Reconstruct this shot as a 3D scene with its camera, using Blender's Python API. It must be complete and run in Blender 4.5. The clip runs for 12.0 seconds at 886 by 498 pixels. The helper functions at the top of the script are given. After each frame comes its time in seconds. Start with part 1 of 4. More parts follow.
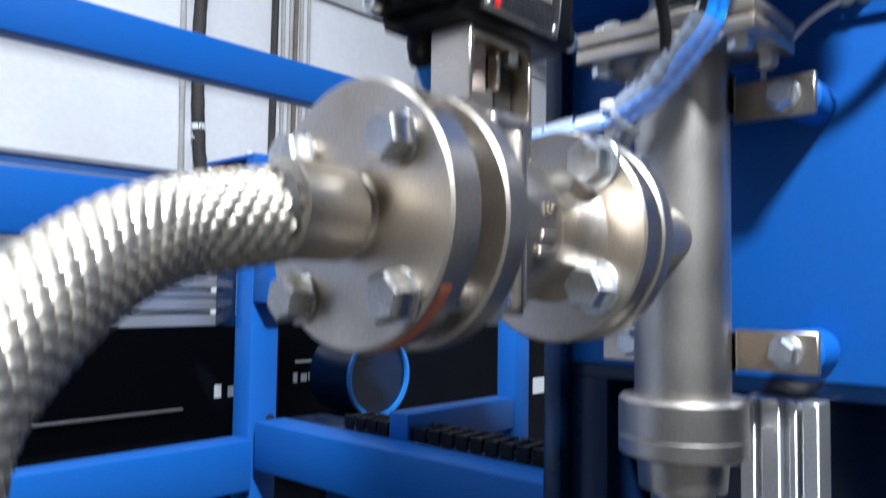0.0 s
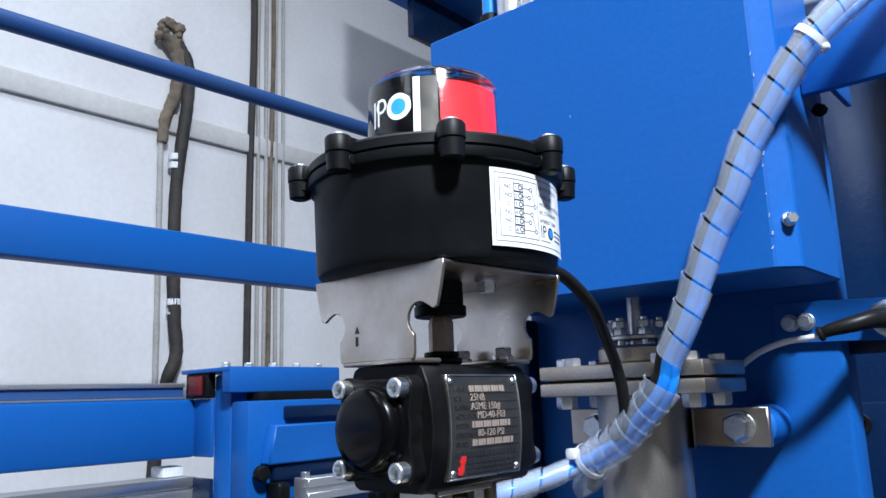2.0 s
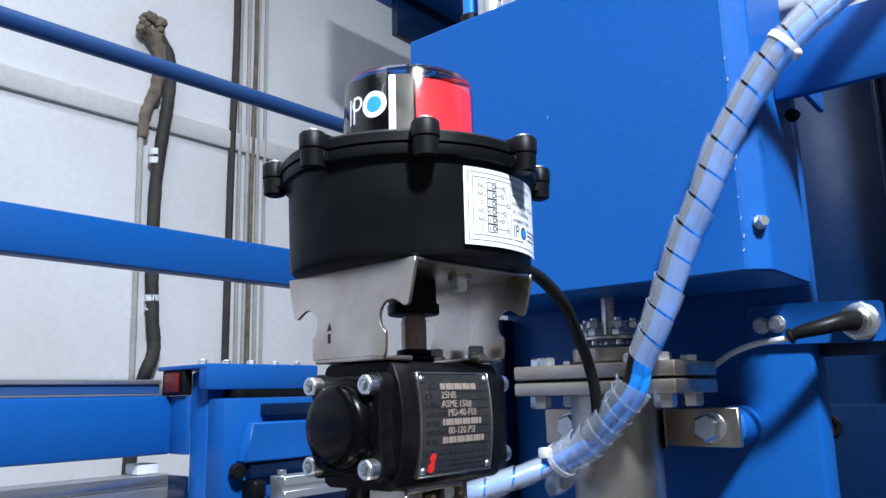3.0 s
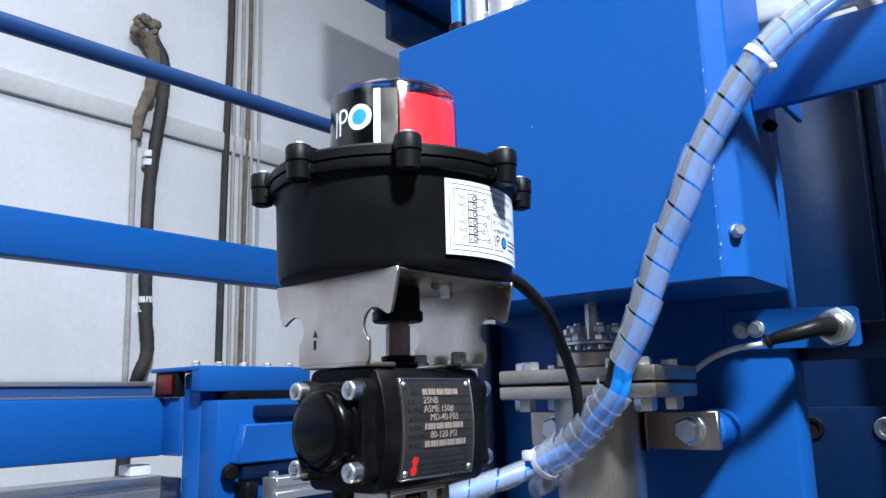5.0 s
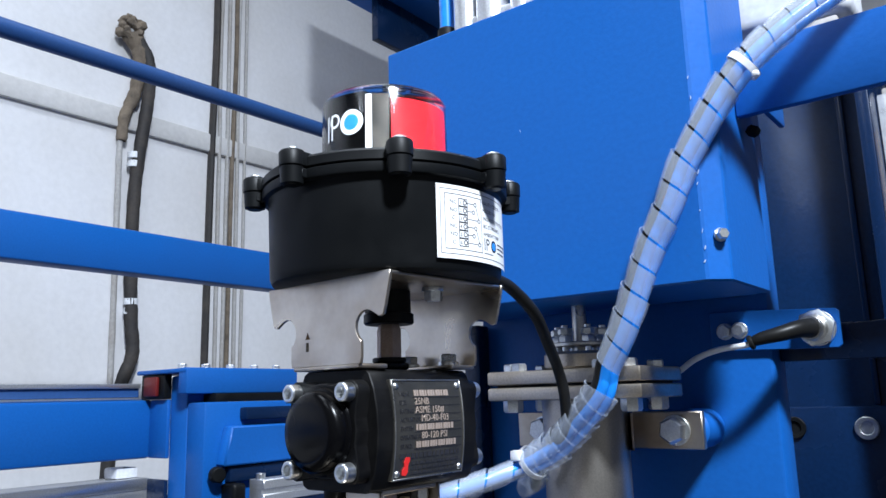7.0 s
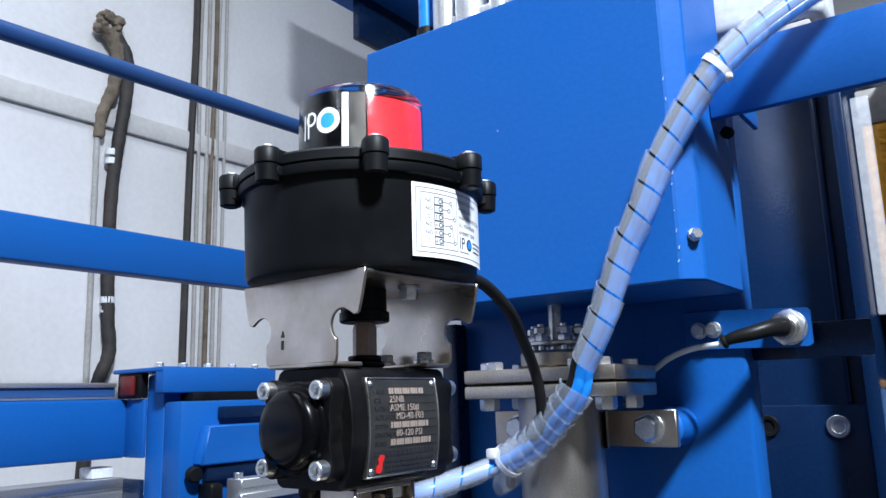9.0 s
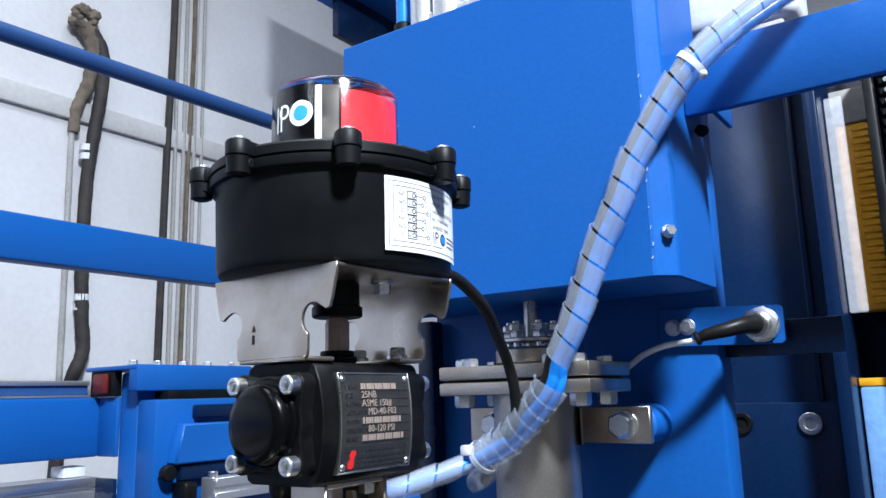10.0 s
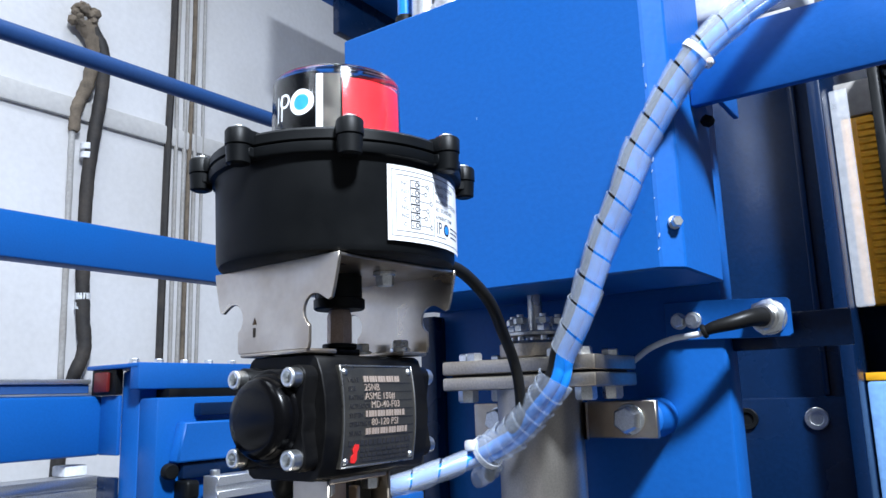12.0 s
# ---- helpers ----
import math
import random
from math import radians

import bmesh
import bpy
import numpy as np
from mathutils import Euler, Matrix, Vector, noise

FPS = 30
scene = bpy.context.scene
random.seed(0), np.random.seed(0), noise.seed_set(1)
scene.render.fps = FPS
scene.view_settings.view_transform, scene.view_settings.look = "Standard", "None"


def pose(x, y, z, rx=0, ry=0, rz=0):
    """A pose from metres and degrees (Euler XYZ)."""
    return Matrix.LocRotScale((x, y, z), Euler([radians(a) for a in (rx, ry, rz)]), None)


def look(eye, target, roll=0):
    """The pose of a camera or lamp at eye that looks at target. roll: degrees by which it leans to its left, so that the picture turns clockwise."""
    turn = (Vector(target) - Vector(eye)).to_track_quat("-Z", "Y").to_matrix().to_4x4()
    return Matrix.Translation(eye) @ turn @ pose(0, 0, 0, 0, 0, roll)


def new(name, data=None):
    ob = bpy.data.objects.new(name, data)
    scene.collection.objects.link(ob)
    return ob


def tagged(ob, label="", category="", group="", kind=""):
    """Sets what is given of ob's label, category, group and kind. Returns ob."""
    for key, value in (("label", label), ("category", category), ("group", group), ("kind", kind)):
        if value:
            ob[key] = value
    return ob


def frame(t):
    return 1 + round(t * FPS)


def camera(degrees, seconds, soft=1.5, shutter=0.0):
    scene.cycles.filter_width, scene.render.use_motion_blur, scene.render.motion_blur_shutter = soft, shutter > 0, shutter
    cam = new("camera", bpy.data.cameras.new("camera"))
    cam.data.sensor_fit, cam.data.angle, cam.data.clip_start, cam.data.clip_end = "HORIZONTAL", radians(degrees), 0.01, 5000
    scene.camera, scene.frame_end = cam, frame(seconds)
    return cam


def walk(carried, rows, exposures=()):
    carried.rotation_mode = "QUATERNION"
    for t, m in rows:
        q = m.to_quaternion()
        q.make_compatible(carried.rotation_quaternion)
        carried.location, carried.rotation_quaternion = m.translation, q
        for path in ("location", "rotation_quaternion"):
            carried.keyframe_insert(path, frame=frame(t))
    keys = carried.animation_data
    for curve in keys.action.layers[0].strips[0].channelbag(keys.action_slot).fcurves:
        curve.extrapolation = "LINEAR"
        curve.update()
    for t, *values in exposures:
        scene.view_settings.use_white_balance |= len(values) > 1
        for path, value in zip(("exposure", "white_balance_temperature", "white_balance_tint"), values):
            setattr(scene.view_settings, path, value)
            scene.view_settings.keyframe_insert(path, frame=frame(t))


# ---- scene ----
cam = camera(59.9, 12.0, shutter=0.5)
# seconds, eye, a point two metres ahead, lean
PATH = [
    (0.0, (0.225, -0.223, 1.258), (-1.117, 1.257, 1.367), 0.8),
    (0.5, (0.243, -0.24, 1.328), (-1.075, 1.243, 1.582), -0.1),
    (1.0, (0.247, -0.241, 1.37), (-1.056, 1.233, 1.733), -1.4),
    (1.5, (0.249, -0.244, 1.401), (-1.041, 1.233, 1.797), -2.0),
    (2.0, (0.254, -0.246, 1.413), (-1.02, 1.248, 1.792), -1.9),
    (2.5, (0.254, -0.242, 1.41), (-0.998, 1.275, 1.775), -1.6),
    (3.0, (0.258, -0.244, 1.412), (-0.982, 1.28, 1.789), -1.4),
    (5.0, (0.27, -0.249, 1.414), (-0.96, 1.283, 1.792), -1.4),
    (5.5, (0.269, -0.25, 1.413), (-0.958, 1.284, 1.788), -1.5),
    (6.0, (0.27, -0.252, 1.414), (-0.951, 1.286, 1.793), -1.6),
    (6.5, (0.272, -0.255, 1.414), (-0.938, 1.291, 1.794), -1.6),
    (8.5, (0.272, -0.256, 1.413), (-0.9, 1.32, 1.794), -1.6),
    (9.0, (0.275, -0.255, 1.413), (-0.886, 1.329, 1.791), -1.6),
    (9.5, (0.274, -0.253, 1.41), (-0.872, 1.343, 1.784), -1.6),
    (10.0, (0.276, -0.251, 1.411), (-0.843, 1.364, 1.786), -1.6),
    (10.5, (0.274, -0.243, 1.409), (-0.843, 1.376, 1.773), -1.7),
    (11.0, (0.273, -0.241, 1.409), (-0.853, 1.372, 1.771), -1.7),
    (11.5, (0.271, -0.242, 1.409), (-0.856, 1.37, 1.773), -1.7),
    (12.0, (0.271, -0.246, 1.408), (-0.851, 1.367, 1.781), -1.8),
]
walk(cam, [(t, look(eye, aim, lean)) for t, eye, aim, lean in PATH], [(0.0, 0.2), (0.4, -0.1), (0.9, -0.14), (9.4, -0.08), (10.6, 0.08), (12.0, 0.1)])

# ---- world, lamps, exposure ----
world = bpy.data.worlds.new("hall_air")
world.use_nodes = True
world.node_tree.nodes["Background"].inputs[0].default_value = (0.75, 0.85, 1.0, 1)
world.node_tree.nodes["Background"].inputs[1].default_value = 0.06
scene.world = world


# ---- materials ----
def material(name, base, rough=0.5, metal=0.0, dirt=None, amount=0.25, scale=8.0, grain=120.0, bump=0.05, spread=0.12, coat=0.0, trans=0.0, ior=1.45, alpha=1.0, bump_dist=0.002, spec=0.5):
    """Base colour with broad stains, fine grain, uneven gloss and fine relief."""
    m = bpy.data.materials.new(name)
    m.use_nodes = True
    nt = m.node_tree
    n, l = nt.nodes, nt.links
    b = n["Principled BSDF"]
    b.inputs["Metallic"].default_value = metal
    b.inputs["Coat Weight"].default_value = coat
    b.inputs["Coat Roughness"].default_value = 0.12
    b.inputs["Transmission Weight"].default_value = trans
    b.inputs["IOR"].default_value = ior
    b.inputs["Alpha"].default_value = alpha
    b.inputs["Specular IOR Level"].default_value = spec
    tc = n.new("ShaderNodeTexCoord")
    big, small = n.new("ShaderNodeTexNoise"), n.new("ShaderNodeTexNoise")
    for t, s, d in ((big, scale, 6.0), (small, grain, 3.0)):
        t.inputs["Scale"].default_value, t.inputs["Detail"].default_value = s, d
        l.new(tc.outputs["Object"], t.inputs["Vector"])
    ramp = n.new("ShaderNodeMapRange")
    ramp.inputs[1].default_value, ramp.inputs[2].default_value = 0.42, 0.72
    l.new(big.outputs["Fac"], ramp.inputs[0])
    mul = n.new("ShaderNodeMath")
    mul.operation = "MULTIPLY"
    mul.inputs[1].default_value = amount
    l.new(ramp.outputs[0], mul.inputs[0])
    mix = n.new("ShaderNodeMix")
    mix.data_type = "RGBA"
    mix.inputs[6].default_value = (*base, 1)
    mix.inputs[7].default_value = (*(dirt or [c * 0.6 for c in base]), 1)
    l.new(mul.outputs[0], mix.inputs[0])
    vary = n.new("ShaderNodeHueSaturation")
    fine = n.new("ShaderNodeMapRange")
    fine.inputs[1].default_value, fine.inputs[2].default_value = 0.3, 0.7
    fine.inputs[3].default_value, fine.inputs[4].default_value = 1 - spread, 1 + spread
    l.new(small.outputs["Fac"], fine.inputs[0])
    l.new(fine.outputs[0], vary.inputs["Value"])
    l.new(mix.outputs[2], vary.inputs["Color"])
    l.new(vary.outputs[0], b.inputs["Base Color"])
    gloss = n.new("ShaderNodeMapRange")
    gloss.inputs[1].default_value, gloss.inputs[2].default_value = 0.3, 0.7
    gloss.inputs[3].default_value, gloss.inputs[4].default_value = max(rough - 0.08, 0.02), min(rough + 0.12, 1)
    l.new(big.outputs["Fac"], gloss.inputs[0])
    l.new(gloss.outputs[0], b.inputs["Roughness"])
    if bump:
        bp = n.new("ShaderNodeBump")
        bp.inputs["Strength"].default_value, bp.inputs["Distance"].default_value = bump, bump_dist
        l.new(small.outputs["Fac"], bp.inputs["Height"])
        l.new(bp.outputs[0], b.inputs["Normal"])
    return m


BLUE = material("blue_enamel", (0.006, 0.104, 0.4), 0.45, amount=0.3, dirt=(0.006, 0.08, 0.31), scale=5, grain=260, bump=0.06, spread=0.05, spec=0.3)
RAILBLUE = material("dusty_rail_blue", (0.022, 0.075, 0.23), 0.5, dirt=(0.05, 0.09, 0.2), amount=0.4, scale=6, grain=200, bump=0.05, spread=0.06, spec=0.3)
# Navy paint, set darker so it also carries the shade of machine recesses.
NAVY = material("navy_and_shade", (0.003, 0.016, 0.055), 0.22, amount=0.4, dirt=(0.003, 0.01, 0.032), scale=6, grain=240, bump=0.06, spec=0.4)
STEEL = material("cast_stainless", (0.56, 0.5, 0.43), 0.36, 1.0, dirt=(0.4, 0.33, 0.25), amount=0.6, scale=22, grain=700, bump=0.12, bump_dist=0.0006)
BRUSHED = material("sheet_stainless", (0.66, 0.59, 0.5), 0.34, 1.0, dirt=(0.42, 0.31, 0.21), amount=0.75, scale=28, grain=300, bump=0.01, spread=0.03, bump_dist=0.0004)
MACHINED = material("machined_steel", (0.68, 0.66, 0.62), 0.3, 1.0, amount=0.3, scale=40, grain=900, bump=0.05, bump_dist=0.0003)
PIPE = material("satin_pipe_steel", (0.5, 0.47, 0.43), 0.36, 1.0, dirt=(0.4, 0.35, 0.3), amount=0.5, scale=12, grain=900, bump=0.05, bump_dist=0.0003)
ZINC = material("zinc_bolt", (0.8, 0.82, 0.83), 0.33, 1.0, amount=0.35, scale=60, grain=800, bump=0.06, bump_dist=0.0003)
BOLT = material("dull_steel_bolt", (0.5, 0.49, 0.47), 0.26, 1.0, dirt=(0.3, 0.27, 0.24), amount=0.5, scale=70, grain=800, bump=0.06, bump_dist=0.0003)
BRAID = material("braided_wire", (0.55, 0.5, 0.42), 0.4, 1.0, dirt=(0.42, 0.37, 0.29), amount=0.6, scale=60, grain=900, bump=0.1, bump_dist=0.0003)
CHIP = material("pale_primer", (0.4, 0.5, 0.7), 0.6, amount=0.1, bump=0.0)
ALU = material("anodised_aluminium", (0.72, 0.73, 0.75), 0.38, 0.9, amount=0.2, scale=10, grain=500, bump=0.03, bump_dist=0.0004)
BLACK = material("black_plastic", (0.0035, 0.0042, 0.005), 0.45, dirt=(0.008, 0.009, 0.01), amount=0.5, scale=30, grain=1400, bump=0.12, bump_dist=0.0003, spec=0.22)
ANODIC = material("black_anodised", (0.004, 0.004, 0.0045), 0.4, 0.15, dirt=(0.02, 0.019, 0.018), amount=0.4, scale=50, grain=1500, bump=0.1, bump_dist=0.0003, spec=0.22)
GLOSSY = material("glossy_black_cap", (0.002, 0.002, 0.0025), 0.2, amount=0.2, scale=30, grain=900, bump=0.03, bump_dist=0.0003, spec=0.22)
RUBBER = material("black_cable", (0.01, 0.01, 0.01), 0.4, amount=0.3, scale=40, grain=600, bump=0.05, bump_dist=0.0004, spec=0.22)
PLASTER = material("white_plaster", (0.78, 0.78, 0.80), 0.8, dirt=(0.6, 0.58, 0.56), amount=0.45, scale=2.6, grain=60, bump=0.2, spread=0.03, bump_dist=0.004)
GREYBAND = material("wall_band_grey", (0.64, 0.63, 0.62), 0.85, amount=0.35, scale=4, grain=70, bump=0.2, spread=0.05, bump_dist=0.004)
# Both tones are kept dark so unseen surfaces return little fill light.
DARKROOF = material("dark_roof_sheet", (0.07, 0.075, 0.085), 0.6, amount=0.3, scale=2, bump=0.1)
CONCRETE = material("concrete", (0.075, 0.072, 0.07), 0.8, amount=0.4, scale=2, grain=80, bump=0.2)
RED = material("red_indicator", (0.66, 0.016, 0.022), 0.35, amount=0.1, scale=30, grain=500, bump=0.0, spread=0.03)
REDMARK = material("red_paint_mark", (0.7, 0.02, 0.02), 0.5, amount=0.2, scale=90, bump=0.1)
PAPER = material("white_label", (0.82, 0.83, 0.84), 0.45, amount=0.08, scale=40, grain=600, bump=0.0, spread=0.02)
INK = material("black_ink", (0.02, 0.02, 0.025), 0.5, amount=0.1, bump=0.0)
WHITEINK = material("white_ink", (0.85, 0.86, 0.88), 0.45, amount=0.1, bump=0.0, spread=0.02)
CYAN = material("sky_blue_ink", (0.02, 0.24, 0.72), 0.4, amount=0.1, bump=0.0, spread=0.03)
PLATE = material("etched_nameplate", (0.17, 0.165, 0.15), 0.34, 0.9, dirt=(0.2, 0.18, 0.15), amount=0.6, scale=120, grain=1800, bump=0.08, bump_dist=0.0002)
ETCH = material("bare_etched_steel", (0.5, 0.4, 0.34), 0.5, 0.5, dirt=(0.4, 0.3, 0.24), amount=0.6, scale=160, grain=1500, bump=0.05, bump_dist=0.0002)
TUBEBLUE = material("blue_air_tube", (0.01, 0.24, 0.8), 0.25, amount=0.1, bump=0.0, coat=0.4)
WRAP = material("milky_spiral_wrap", (0.6, 0.67, 0.78), 0.2, amount=0.05, scale=40, grain=300, bump=0.02, spread=0.02, alpha=0.27, bump_dist=0.0005)
NYLON = material("white_nylon", (0.8, 0.82, 0.85), 0.4, amount=0.1, bump=0.03)
CLEAR = material("clear_dome", (0.97, 0.98, 0.98), 0.03, trans=1.0, ior=1.3, amount=0.0, bump=0.0, spread=0.0)
AMBER = material("amber_plastic", (0.95, 0.45, 0.02), 0.35, amount=0.2, scale=20, bump=0.0)
SHEET = material("clear_guard_sheet", (0.9, 0.93, 1.0), 0.08, amount=0.1, bump=0.0, alpha=0.3)
JUTE = material("dusty_cable", (0.2, 0.16, 0.12), 0.9, dirt=(0.07, 0.06, 0.05), amount=0.7, scale=30, grain=160, bump=0.5)
DUSTBLACK = material("dusty_black_hose", (0.03, 0.028, 0.028), 0.7, dirt=(0.11, 0.09, 0.075), amount=0.5, scale=14, grain=120, bump=0.3)
GREYCABLE = material("grey_cable", (0.42, 0.41, 0.4), 0.6, dirt=(0.3, 0.26, 0.22), amount=0.6, scale=9, grain=120, bump=0.1)
DARKRED = material("dark_red_stop", (0.12, 0.008, 0.008), 0.5, amount=0.4, scale=30, bump=0.1)
PINK = material("orange_paint_smear", (0.75, 0.22, 0.12), 0.5, amount=0.5, scale=60, bump=0.1)
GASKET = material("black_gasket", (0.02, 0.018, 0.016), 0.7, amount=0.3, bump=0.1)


# ---- building helpers ----
def thing(name, at, label, category, group="", kind=""):
    ob = new(name)
    ob.empty_display_size = 0.02
    ob.matrix_world = at if isinstance(at, Matrix) else Matrix.Translation(at)
    return tagged(ob, label, category, group, kind)


def mesh_of(bm, name, mat, smooth=40):
    bmesh.ops.recalc_face_normals(bm, faces=bm.faces)
    me = bpy.data.meshes.new(name)
    bm.to_mesh(me)
    bm.free()
    me.materials.append(mat)
    if smooth:
        me.shade_smooth()
        me.set_sharp_from_angle(angle=radians(smooth))
    return me


def part(name, bm, mat, parent, label="", smooth=40):
    """One mesh under a thing, given in world places."""
    ob = new(name, mesh_of(bm, name, mat, smooth))
    ob.parent = parent
    if parent is not None:
        q = parent
        m = Matrix.Identity(4)
        while q is not None:
            m = q.matrix_basis @ m
            q = q.parent
        ob.matrix_basis = m.inverted()
    return tagged(ob, label) if label else ob


def solo(name, bm, mat, label, category, group="", kind="", smooth=40):
    ob = new(name, mesh_of(bm, name, mat, smooth))
    return tagged(ob, label, category, group, kind)


def box(lo, hi, bevel=0.0, segs=2, bm=None, m=None):
    bm = bm or bmesh.new()
    lo, hi = Vector(lo), Vector(hi)
    got = bmesh.ops.create_cube(bm, size=1.0, matrix=(m or Matrix.Identity(4)) @ Matrix.Translation((lo + hi) / 2) @ Matrix.Diagonal((*(hi - lo), 1)))
    if bevel:
        es = list({e for v in got["verts"] for e in v.link_edges})
        bmesh.ops.bevel(bm, geom=es, offset=bevel, segments=segs, profile=0.5, affect="EDGES")
    return bm


def frame_of(a, d):
    """A pose at a whose z points along d."""
    d = Vector(d).normalized()
    return Matrix.Translation(a) @ d.to_track_quat("Z", "Y").to_matrix().to_4x4()


def lathe(a, d, profile, segs=48, bm=None):
    """Turned shape: profile of (distance along d, radius)."""
    bm = bm or bmesh.new()
    m = frame_of(a, d)
    rings = []
    for h, r in profile:
        if r < 1e-6:
            rings.append([bm.verts.new(m @ Vector((0, 0, h)))])
        else:
            rings.append([bm.verts.new(m @ Vector((r * math.cos(2 * math.pi * i / segs), r * math.sin(2 * math.pi * i / segs), h))) for i in range(segs)])
    for p, q in zip(rings, rings[1:]):
        for i in range(segs):
            j = (i + 1) % segs
            c = [p[i % len(p)], p[j % len(p)], q[j % len(q)], q[i % len(q)]]
            c = list(dict.fromkeys(c))
            if len(c) > 2:
                bm.faces.new(c)
    return bm


def rod(a, b, r, edge=0.0, segs=32, bm=None):
    a, b = Vector(a), Vector(b)
    h = (b - a).length
    e = min(edge, r * 0.5, h * 0.4)
    prof = [(0, 0), (0, r - e), (e, r), (h - e, r), (h, r - e), (h, 0)] if e else [(0, 0), (0, r), (h, r), (h, 0)]
    return lathe(a, b - a, prof, segs, bm)


def hexhead(a, d, across, h, bm=None, turn=0.0, washer=0.0):
    """A hexagon head or nut with its chamfered top, on a washer if given."""
    bm = bm or bmesh.new()
    m = frame_of(a, d) @ Matrix.Rotation(turn, 4, "Z")
    R = across / math.sqrt(3)
    z0 = 0.0
    if washer:
        lathe(a, d, [(0, 0), (0, washer - 0.0004), (0.0004, washer), (0.0018, washer), (0.0022, washer - 0.0004), (0.0022, 0)], 28, bm)
        z0 = 0.0022
    rows = []
    for z, s in ((z0, 1.0), (z0 + h * 0.82, 1.0), (z0 + h, 0.84)):
        rows.append([bm.verts.new(m @ Vector((R * s * math.cos(i * math.pi / 3), R * s * math.sin(i * math.pi / 3), z))) for i in range(6)])
    for p, q in zip(rows, rows[1:]):
        for i in range(6):
            bm.faces.new((p[i], p[(i + 1) % 6], q[(i + 1) % 6], q[i]))
    bm.faces.new(rows[-1])
    bm.faces.new(rows[0][::-1])
    return bm


def socket_head(a, d, r, h, bm=None):
    """A cap screw's head with its hexagon socket."""
    bm = bm or bmesh.new()
    lathe(a, d, [(0, 0), (0, r), (h - 0.0006, r), (h, r - 0.0006), (h, r * 0.62), (h * 0.45, r * 0.55), (h * 0.45, 0)], 24, bm)
    return bm


def smooth_path(pts, steps=12):
    """Points on a smooth curve through the given ones."""
    P = [Vector(p) for p in pts]
    P = [2 * P[0] - P[1]] + P + [2 * P[-1] - P[-2]]
    out = []
    for i in range(1, len(P) - 2):
        for k in range(steps):
            t = k / steps
            a, b, c, d = P[i - 1], P[i], P[i + 1], P[i + 2]
            out.append(0.5 * (2 * b + (c - a) * t + (2 * a - 5 * b + 4 * c - d) * t * t + (3 * b - a - 3 * c + d) * t ** 3))
    out.append(P[-2])
    return out


def frames_on(path):
    """Tangent and two normals carried along a path without twist."""
    out, n = [], None
    for i, p in enumerate(path):
        t = (path[min(i + 1, len(path) - 1)] - path[max(i - 1, 0)]).normalized()
        if n is None:
            n = t.orthogonal().normalized()
        n = (n - t * n.dot(t)).normalized()
        out.append((p, t, n, t.cross(n)))
    return out


def tube(pts, r, segs=16, steps=12, bm=None, smooth=True, wob=0.0):
    bm = bm or bmesh.new()
    path = smooth_path(pts, steps) if smooth else [Vector(p) for p in pts]
    rings = []
    for k, (p, t, n, b) in enumerate(frames_on(path)):
        rr = (r(k / (len(path) - 1)) if callable(r) else r) * (1 + wob * math.sin(k * 1.7) * math.cos(k * 0.6))
        rings.append([bm.verts.new(p + rr * (n * math.cos(2 * math.pi * i / segs) + b * math.sin(2 * math.pi * i / segs))) for i in range(segs)])
    for p, q in zip(rings, rings[1:]):
        for i in range(segs):
            bm.faces.new((p[i], p[(i + 1) % segs], q[(i + 1) % segs], q[i]))
    bm.faces.new(rings[0][::-1])
    bm.faces.new(rings[-1])
    return bm


def along(path, s):
    """Place and frame at arc length s of a list of frames."""
    acc = 0.0
    for u, v in zip(path, path[1:]):
        d = (v[0] - u[0]).length
        if acc + d >= s:
            w = (s - acc) / max(d, 1e-9)
            return [a.lerp(b, w) for a, b in zip(u, v)]
        acc += d
    return list(path[-1])


def outline(points, m, thick, bevel=0.0):
    """A sheet cut to an outline in the xy plane of m, thick along z."""
    bm = bmesh.new()
    f = bm.faces.new([bm.verts.new(m @ Vector((x, y, 0))) for x, y in points])
    got = bmesh.ops.extrude_face_region(bm, geom=[f])
    move = m.to_3x3() @ Vector((0, 0, thick))
    bmesh.ops.translate(bm, verts=[v for v in got["geom"] if isinstance(v, bmesh.types.BMVert)], vec=move)
    if bevel:
        bmesh.ops.bevel(bm, geom=bm.edges[:], offset=bevel, segments=1, affect="EDGES")
    return bm


def lettering(text, size, m, bm=None, deep=0.0001, wide=1.0):
    """Letters of the built-in font, flat in the xy plane of m."""
    cu = bpy.data.curves.new("letters", "FONT")
    cu.body, cu.size, cu.extrude, cu.resolution_u = text, size, deep, 2
    ob = bpy.data.objects.new("letters", cu)
    scene.collection.objects.link(ob)
    me = bpy.data.meshes.new_from_object(ob.evaluated_get(bpy.context.evaluated_depsgraph_get()))
    me.transform(m @ Matrix.Diagonal((wide, 1, 1, 1)))
    bm = bm or bmesh.new()
    bm.from_mesh(me)
    bpy.data.objects.remove(ob)
    bpy.data.meshes.remove(me)
    return bm


def onto(fn, bm):
    """Moves every vertex by fn."""
    for v in bm.verts:
        v.co = fn(v.co)
    return bm


# ---- unseen overhead lamps: one key placed from the shadows, two added fills ----
def unseen_lamp(x, y, z, sx, sy, power, turn=0.0):
    data = bpy.data.lights.new("hall_lamp", "AREA")
    data.shape, data.size, data.size_y, data.energy, data.color = "RECTANGLE", sx, sy, power, (0.80, 0.885, 1.0)
    ob = new("hall_lamp", data)
    ob.matrix_world = pose(x, y, z, 0, 0, turn)
    return ob


unseen_lamp(1.64, -0.89, 3.58, 0.42, 0.32, 345)
